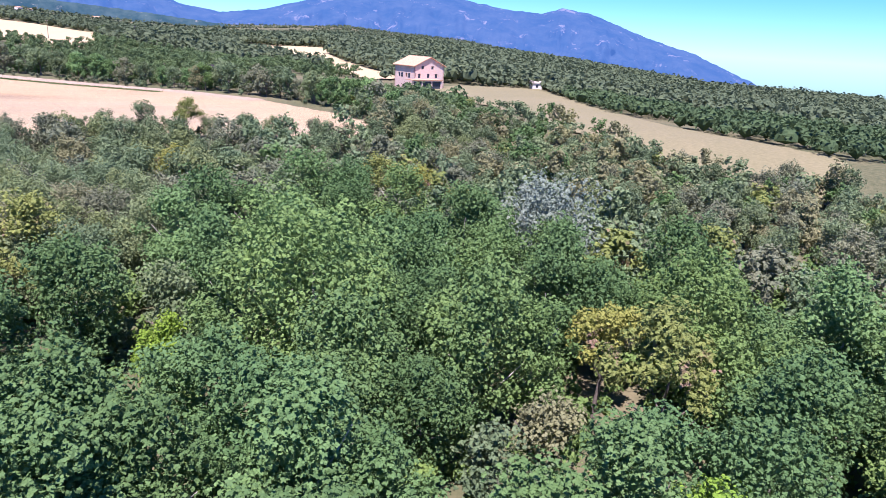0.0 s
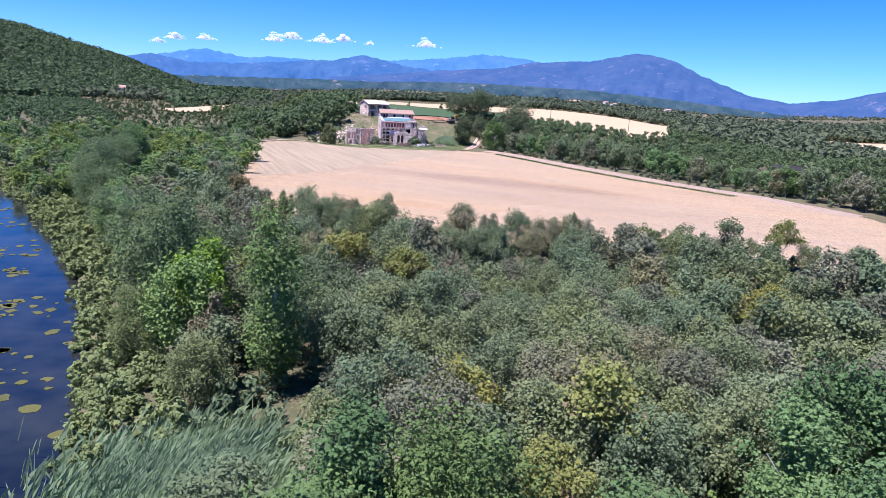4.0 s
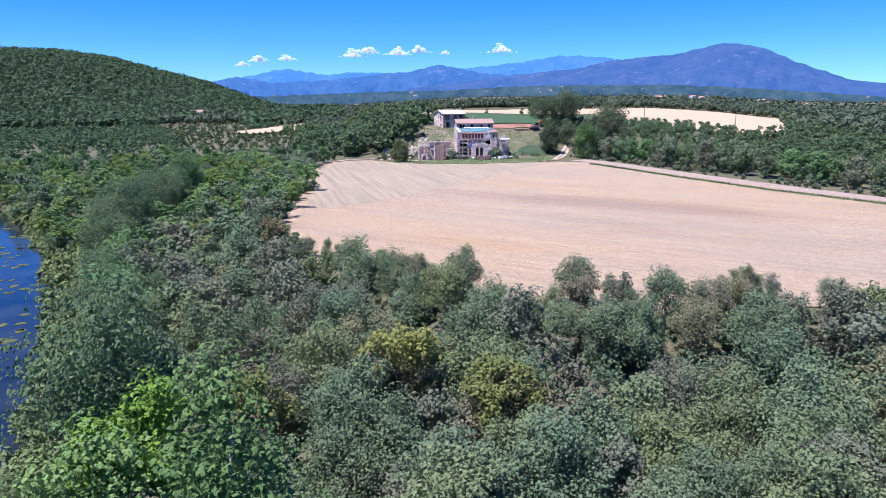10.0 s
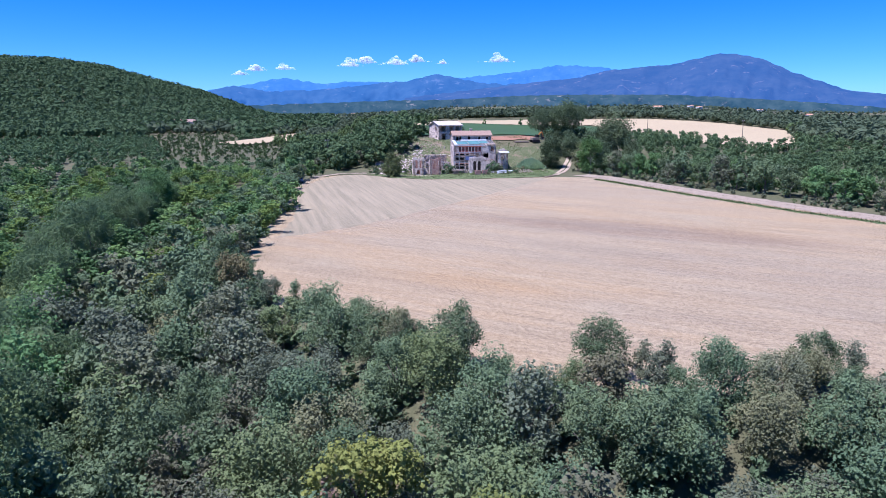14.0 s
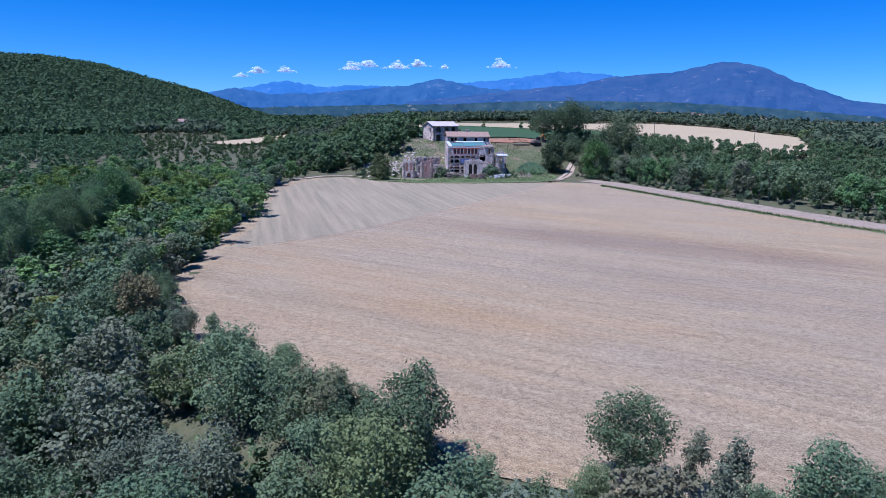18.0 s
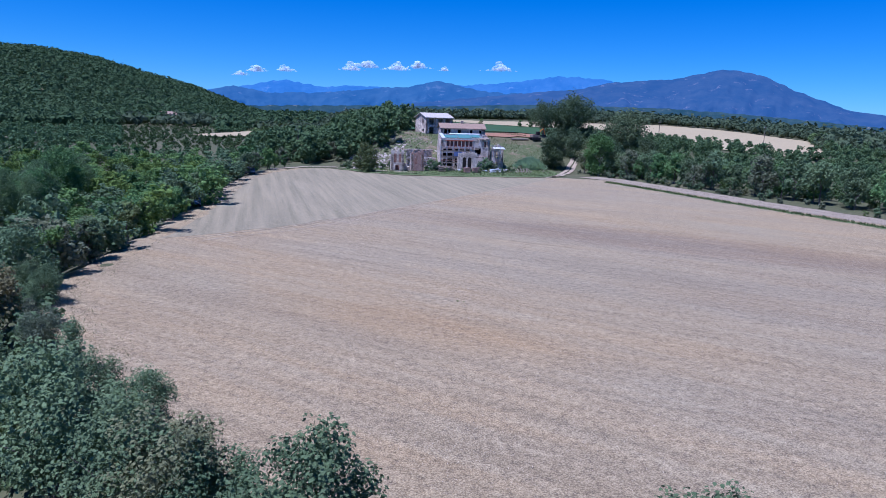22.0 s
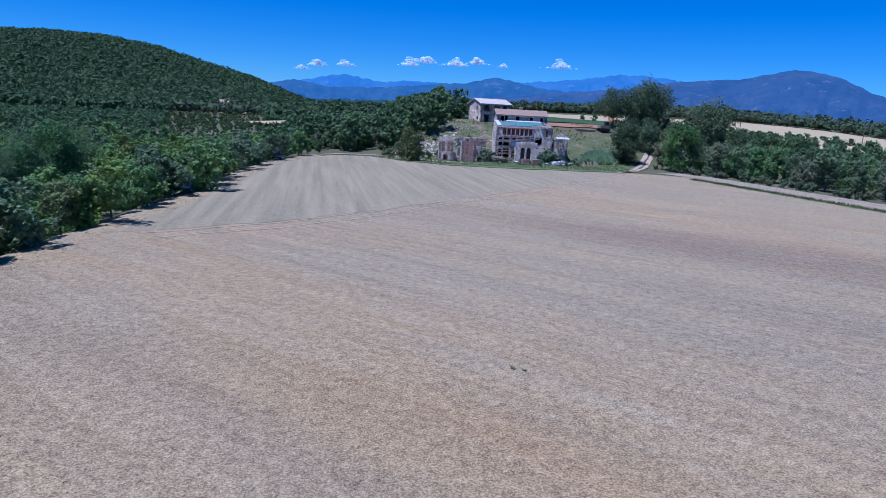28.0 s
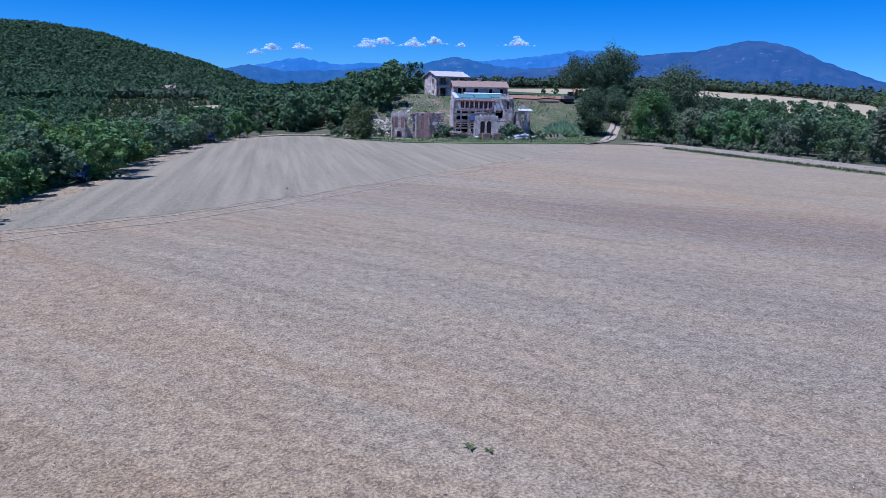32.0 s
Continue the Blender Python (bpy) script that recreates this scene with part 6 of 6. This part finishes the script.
# ---- lily pads and weed mats ----
rl = np.random.default_rng(91)
pads, rv = [], np.array(RIVER, float)
for _ in range(900):
    i = rl.integers(1, 8)
    c = rv[i] + (rv[i + 1] - rv[i]) * rl.random()
    c = c + rl.normal(0, 4.5, 2)
    if noise.noise(Vector((c[0] / 9, c[1] / 9, 2))) < (-0.05 if c[1] > -185 else 0.12):
        continue
    rad = rl.uniform(0.15, 0.75)
    n = 9
    ring = [(c[0] + rad * (1 + 0.25 * rl.normal()) * math.cos(6.283 * j / n), c[1] + rad * (1 + 0.25 * rl.normal()) * math.sin(6.283 * j / n), WATER + 0.03) for j in range(n)]
    pads.append((ring, [list(range(n))]))
LILY = leafy("lily_pads", (0.1, 0.115, 0.04), (0.15, 0.16, 0.06), (0.24, 0.245, 0.11))
tagged(new("lily_pads", mesh_of("lily_pads", *joined(pads), [LILY])), "yellow-green lily pads and weed mats floating on the river", "water plants", kind="stuff")

# ---- parked vehicles ----
def vehicle(x, y, turn, paint, label, long=4.3, high=1.5, van=False):
    car = thing("van" if van else "car", (x, y, gz(x, y) + 0.08), label, "van" if van else "car", "parked vehicles", turn)
    w = 0.88
    hood = 0.55 if van else 0.72
    side = [(-long / 2, 0.35), (long / 2, 0.35), (long / 2, 0.8), (long / 2 - 0.25, 0.95), (long / 2 - 1.1, 1.0), (long / 2 - 1.1 - hood, high), (-long / 2 + (0.1 if van else 0.7), high), (-long / 2, 0.98)]
    n = len(side)
    v = [(a, -w * (0.9 if z > 1.05 else 1), z) for a, z in side] + [(a, w * (0.9 if z > 1.05 else 1), z) for a, z in side]
    f = [list(range(n))[::-1], list(range(n, 2 * n))] + [[i, (i + 1) % n, (i + 1) % n + n, i + n] for i in range(n)]
    prim("body", [(v, f)], paint, car)
    x0, x1 = -long / 2 + 0.9, long / 2 - 1.5
    for s in (-1, 1):
        prim("side_window", [box(x0, x1, s * w * 0.93 - 0.03, s * w * 0.93 + 0.03, 1.05, high - 0.12)], GLASS, car)
        prim("headlight", [box(long / 2 - 0.06, long / 2 + 0.02, s * 0.6 - 0.16, s * 0.6 + 0.16, 0.62, 0.78)], WHITE, car)
        for a in (-long * 0.3, long * 0.31):
            th = np.linspace(0, 2 * math.pi, 13)[:-1]
            vv = [(a + 0.32 * math.cos(q), s * w - s * d, 0.32 + 0.32 * math.sin(q)) for d in (-0.03, 0.18) for q in th]
            ff = [list(range(12)), list(range(12, 24))] + [[i, (i + 1) % 12, (i + 1) % 12 + 12, i + 12] for i in range(12)]
            prim("wheel", [(vv, ff)], DARK, car)
            prim("rim", [([(a + 0.19 * math.cos(q), s * (w + 0.04), 0.32 + 0.19 * math.sin(q)) for q in th] + [(a + 0.19 * math.cos(q), s * (w + 0.02), 0.32 + 0.19 * math.sin(q)) for q in th], ff)], STEEL, car)
    prim("windscreen", [([(long / 2 - 1.08, -0.72, 1.03), (long / 2 - 1.08, 0.72, 1.03), (long / 2 - 1.12 - hood * 0.9, 0.66, high - 0.08), (long / 2 - 1.12 - hood * 0.9, -0.66, high - 0.08),
                          (long / 2 - 1.03, -0.72, 1.05), (long / 2 - 1.03, 0.72, 1.05), (long / 2 - 1.07 - hood * 0.9, 0.66, high - 0.05), (long / 2 - 1.07 - hood * 0.9, -0.66, high - 0.05)], box(0, 1, 0, 1, 0, 1)[1])], GLASS, car)
    prim("bumper", [box(long / 2 - 0.05, long / 2 + 0.08, -0.85, 0.85, 0.36, 0.52)], DARK, car)
    return car


BLUE_PAINT = plain("blue_paint", (0.03, 0.07, 0.17), (0.045, 0.1, 0.22), 3.0, rough=0.3, relief=0.0)
WHITE_PAINT = plain("pale_grey_paint", (0.15, 0.17, 0.2), (0.2, 0.22, 0.26), 3.0, rough=0.3, relief=0.0)
vehicle(-48.6, -113.6, -86, BLUE_PAINT, "blue car parked under trees at the field's edge")
vehicle(-45.4, -60.0, -82, WHITE_PAINT, "pale grey van parked under trees beside the field", 4.6, 1.9, True)

# ---- far houses and poles ----
def far_house(x, y, w, d, h, turn, walls, roof, label):
    ob = thing("house", (x, y, gz(x, y) - 0.3), label, "house", "far houses", turn)
    prim("wall", [box(-w / 2, w / 2, -d / 2, d / 2, -1.5, h)], walls, ob)
    a = [(-w / 2 - 0.4, -d / 2 - 0.4, h - 0.1), (w / 2 + 0.4, -d / 2 - 0.4, h - 0.1), (w / 2 + 0.4, d / 2 + 0.4, h - 0.1), (-w / 2 - 0.4, d / 2 + 0.4, h - 0.1), (-w / 2 - 0.4, 0, h + d * 0.22), (w / 2 + 0.4, 0, h + d * 0.22)]
    prim("roof", [(a, [[0, 1, 5, 4], [2, 3, 4, 5], [0, 4, 3], [1, 2, 5], [3, 2, 1, 0]])], roof, ob)
    for i in range(int(w / 3)):
        wx = -w / 2 + 1.4 + i * 3.0
        prim("window", [box(wx, wx + 1.0, -d / 2 - 0.04, -d / 2 + 0.04, h - 1.9, h - 0.7)], GLASS, ob)


DULL_PLASTER = plain("weathered_plaster", (0.36, 0.33, 0.3), (0.5, 0.46, 0.42), 0.8, relief=0.1)
PLASTER = plain("white_plaster", (0.6, 0.57, 0.52), (0.74, 0.71, 0.66), 0.8, relief=0.1)
far_house(-138, 342, 15, 9, 6.6, 12, DULL_PLASTER, TILE, "white country house among trees at the hill's foot")
far_house(-121, 330, 9, 6, 3.4, -10, DULL_PLASTER, TILE, "low white outbuilding beside the country house")
far_house(104, -120, 9, 6, 2.6, -40, TIMBER, DARK, "dark open barn beside the hedgerow")
far_house(212, -190, 4, 4, 3.0, -50, PLASTER, NEW_TILE, "small white shed on the slope")
for i in range(14):
    az, r = math.radians(ro.uniform(3, 40)), ro.uniform(1000, 2400)
    far_house(-46 + r * math.sin(az), -250 + r * math.cos(az), ro.uniform(12, 22), 10, ro.uniform(6, 8.5), ro.uniform(-30, 30), PLASTER, TERRACOTTA, "pale farmhouse far off on the plain")
for azd, r, w in ((-2.6, 2240, 46), (-1.6, 2290, 58), (-0.4, 2260, 38), (0.9, 2320, 60), (2.2, 2240, 35), (7.6, 2290, 38), (23.2, 2200, 56)):
    a = radians(azd)
    x, y = -46 + r * math.sin(a), -250 + r * math.cos(a)
    gh = thing("greenhouse", (x, y, gz(x, y) + 1.0), "long pale greenhouse far off on the plain", "greenhouse", "far greenhouses", turn=-azd)
    prim("base", [box(-w / 2, w / 2, -12, 12, -9, 2.5)], DULL_PLASTER, gh)
    arc = [(12 * math.cos(q), 2.5 + 4.5 * math.sin(q)) for q in np.linspace(0, math.pi, 7)]
    v = [(-w / 2, q, z) for q, z in arc] + [(w / 2, q, z) for q, z in arc]
    prim("roof", [(v, [[i, i + 1, i + 8, i + 7] for i in range(6)] + [list(range(7))[::-1], list(range(7, 14)), [0, 7, 13, 6]])], STEEL, gh)
for x, y in ((115, 62), (150, 40), (185, 22), (-36, -2)):
    pole = thing("utility_pole", (x, y, gz(x, y)), "wooden utility pole with a crossarm", "pole", "utility poles", turn=30)
    prim("post", [tube([(0, 0, -0.5), (0, 0, 9.0)], [0.16, 0.11], 7)], BARK, pole)
    prim("crossarm", [box(-1.0, 1.0, -0.06, 0.06, 8.4, 8.55)], TIMBER, pole)
    for k in (-0.9, 0.0, 0.9):
        prim("insulator", [tube([(k, 0, 8.55), (k, 0, 8.8)], [0.05, 0.03], 6)], WHITE, pole)

# ---- clouds ----
m, t, b = material("glowing_cloud_white", 1.0)
b.inputs["Base Color"].default_value = (0.9, 0.91, 0.93, 1)
# faint blue emission added to brighten the clouds beyond sun and sky
b.inputs["Emission Color"].default_value = (0.55, 0.72, 1.0, 1)
b.inputs["Emission Strength"].default_value = 0.2
soft, see = t.nodes.new("ShaderNodeMixShader"), t.nodes.new("ShaderNodeBsdfTransparent")
t.links.new(ramp(t, noise_tex(t, 0.04, 5, 0.7), [(0.35, (0.96, 0.96, 0.96)), (0.65, (0.62, 0.62, 0.62))]), soft.inputs[0])
t.links.new(b.outputs[0], soft.inputs[1])
t.links.new(see.outputs[0], soft.inputs[2])
t.links.new(soft.outputs[0], t.nodes["Material Output"].inputs[0])
rc = np.random.default_rng(17)
for azd, el, w in ((-4.9, 2.95, 90), (-3.7, 3.3, 120), (-1.5, 3.4, 115), (3.7, 3.7, 140), (4.9, 3.95, 140), (7.3, 3.85, 150), (9.0, 4.05, 130), (11.1, 3.9, 70), (15.6, 4.0, 150)):
    d = 4750.0
    c = np.array((-46 + d * math.sin(radians(azd)), -250 + d * math.cos(radians(azd)), 17 + d * math.tan(radians(el))))
    right = np.array((math.cos(radians(azd)), -math.sin(radians(azd)), 0))
    pieces = []
    for _ in range(60):
        k = rc.normal(0, 0.3)
        rad = w * rc.uniform(0.05, 0.15) * max(0.3, 1 - abs(k) * 1.3)
        up = abs(rc.normal(0, 0.16)) * w * max(0, 1 - 1.6 * abs(k))
        iv, jf = ICO2
        lump = iv * rad * (1 + 0.14 * rc.normal(size=(len(iv), 1))) * (1.25, 1.0, 0.8)
        lump[:, 2] = np.maximum(lump[:, 2], -rad * 0.35)
        pieces.append((lump + c + right * k * w + (0, 0, up), jf.tolist()))
    tagged(new("backdrop_cloud", mesh_of("cloud", *joined(pieces), [m], smooth=True)), "small white cumulus cloud low over the mountains", "cloud", "clouds", kind="structure")

# straw standing in the stubble where the camera passes low
rs = np.random.default_rng(77)
n = 150000
sx, sy = rs.uniform(-50, 20, n), rs.normal(-152, 26, n)
ok = inside(sx, sy, FIELD)
sx, sy = sx[ok], sy[ok]
n = len(sx)
hgt, ang, wid = rs.uniform(0.03, 0.08, n), rs.uniform(0, math.pi, n), rs.uniform(0.008, 0.022, n)
lean = rs.normal(0, 0.06, (n, 2))
cx, cy = np.cos(ang) * wid, np.sin(ang) * wid
z0 = np.full(n, 0.05)
sv = np.stack([np.stack([sx - cx, sy - cy, z0], 1), np.stack([sx + cx, sy + cy, z0], 1), np.stack([sx + lean[:, 0], sy + lean[:, 1], z0 + hgt], 1)], 1).reshape(-1, 3)
m, t, b = material("straw_stalks", 0.8)
geo = t.nodes.new("ShaderNodeNewGeometry")
t.links.new(ramp(t, geo.outputs["Random Per Island"], [(0.0, (0.28, 0.21, 0.14)), (0.5, (0.42, 0.33, 0.22)), (1.0, (0.62, 0.51, 0.37))]), b.inputs["Base Color"])
tagged(new("straw_stubble", mesh_of("straw_stubble", sv, np.arange(3 * n).reshape(-1, 3), [m])), "cut straw stalks standing over the harvested field", "stubble", kind="stuff")
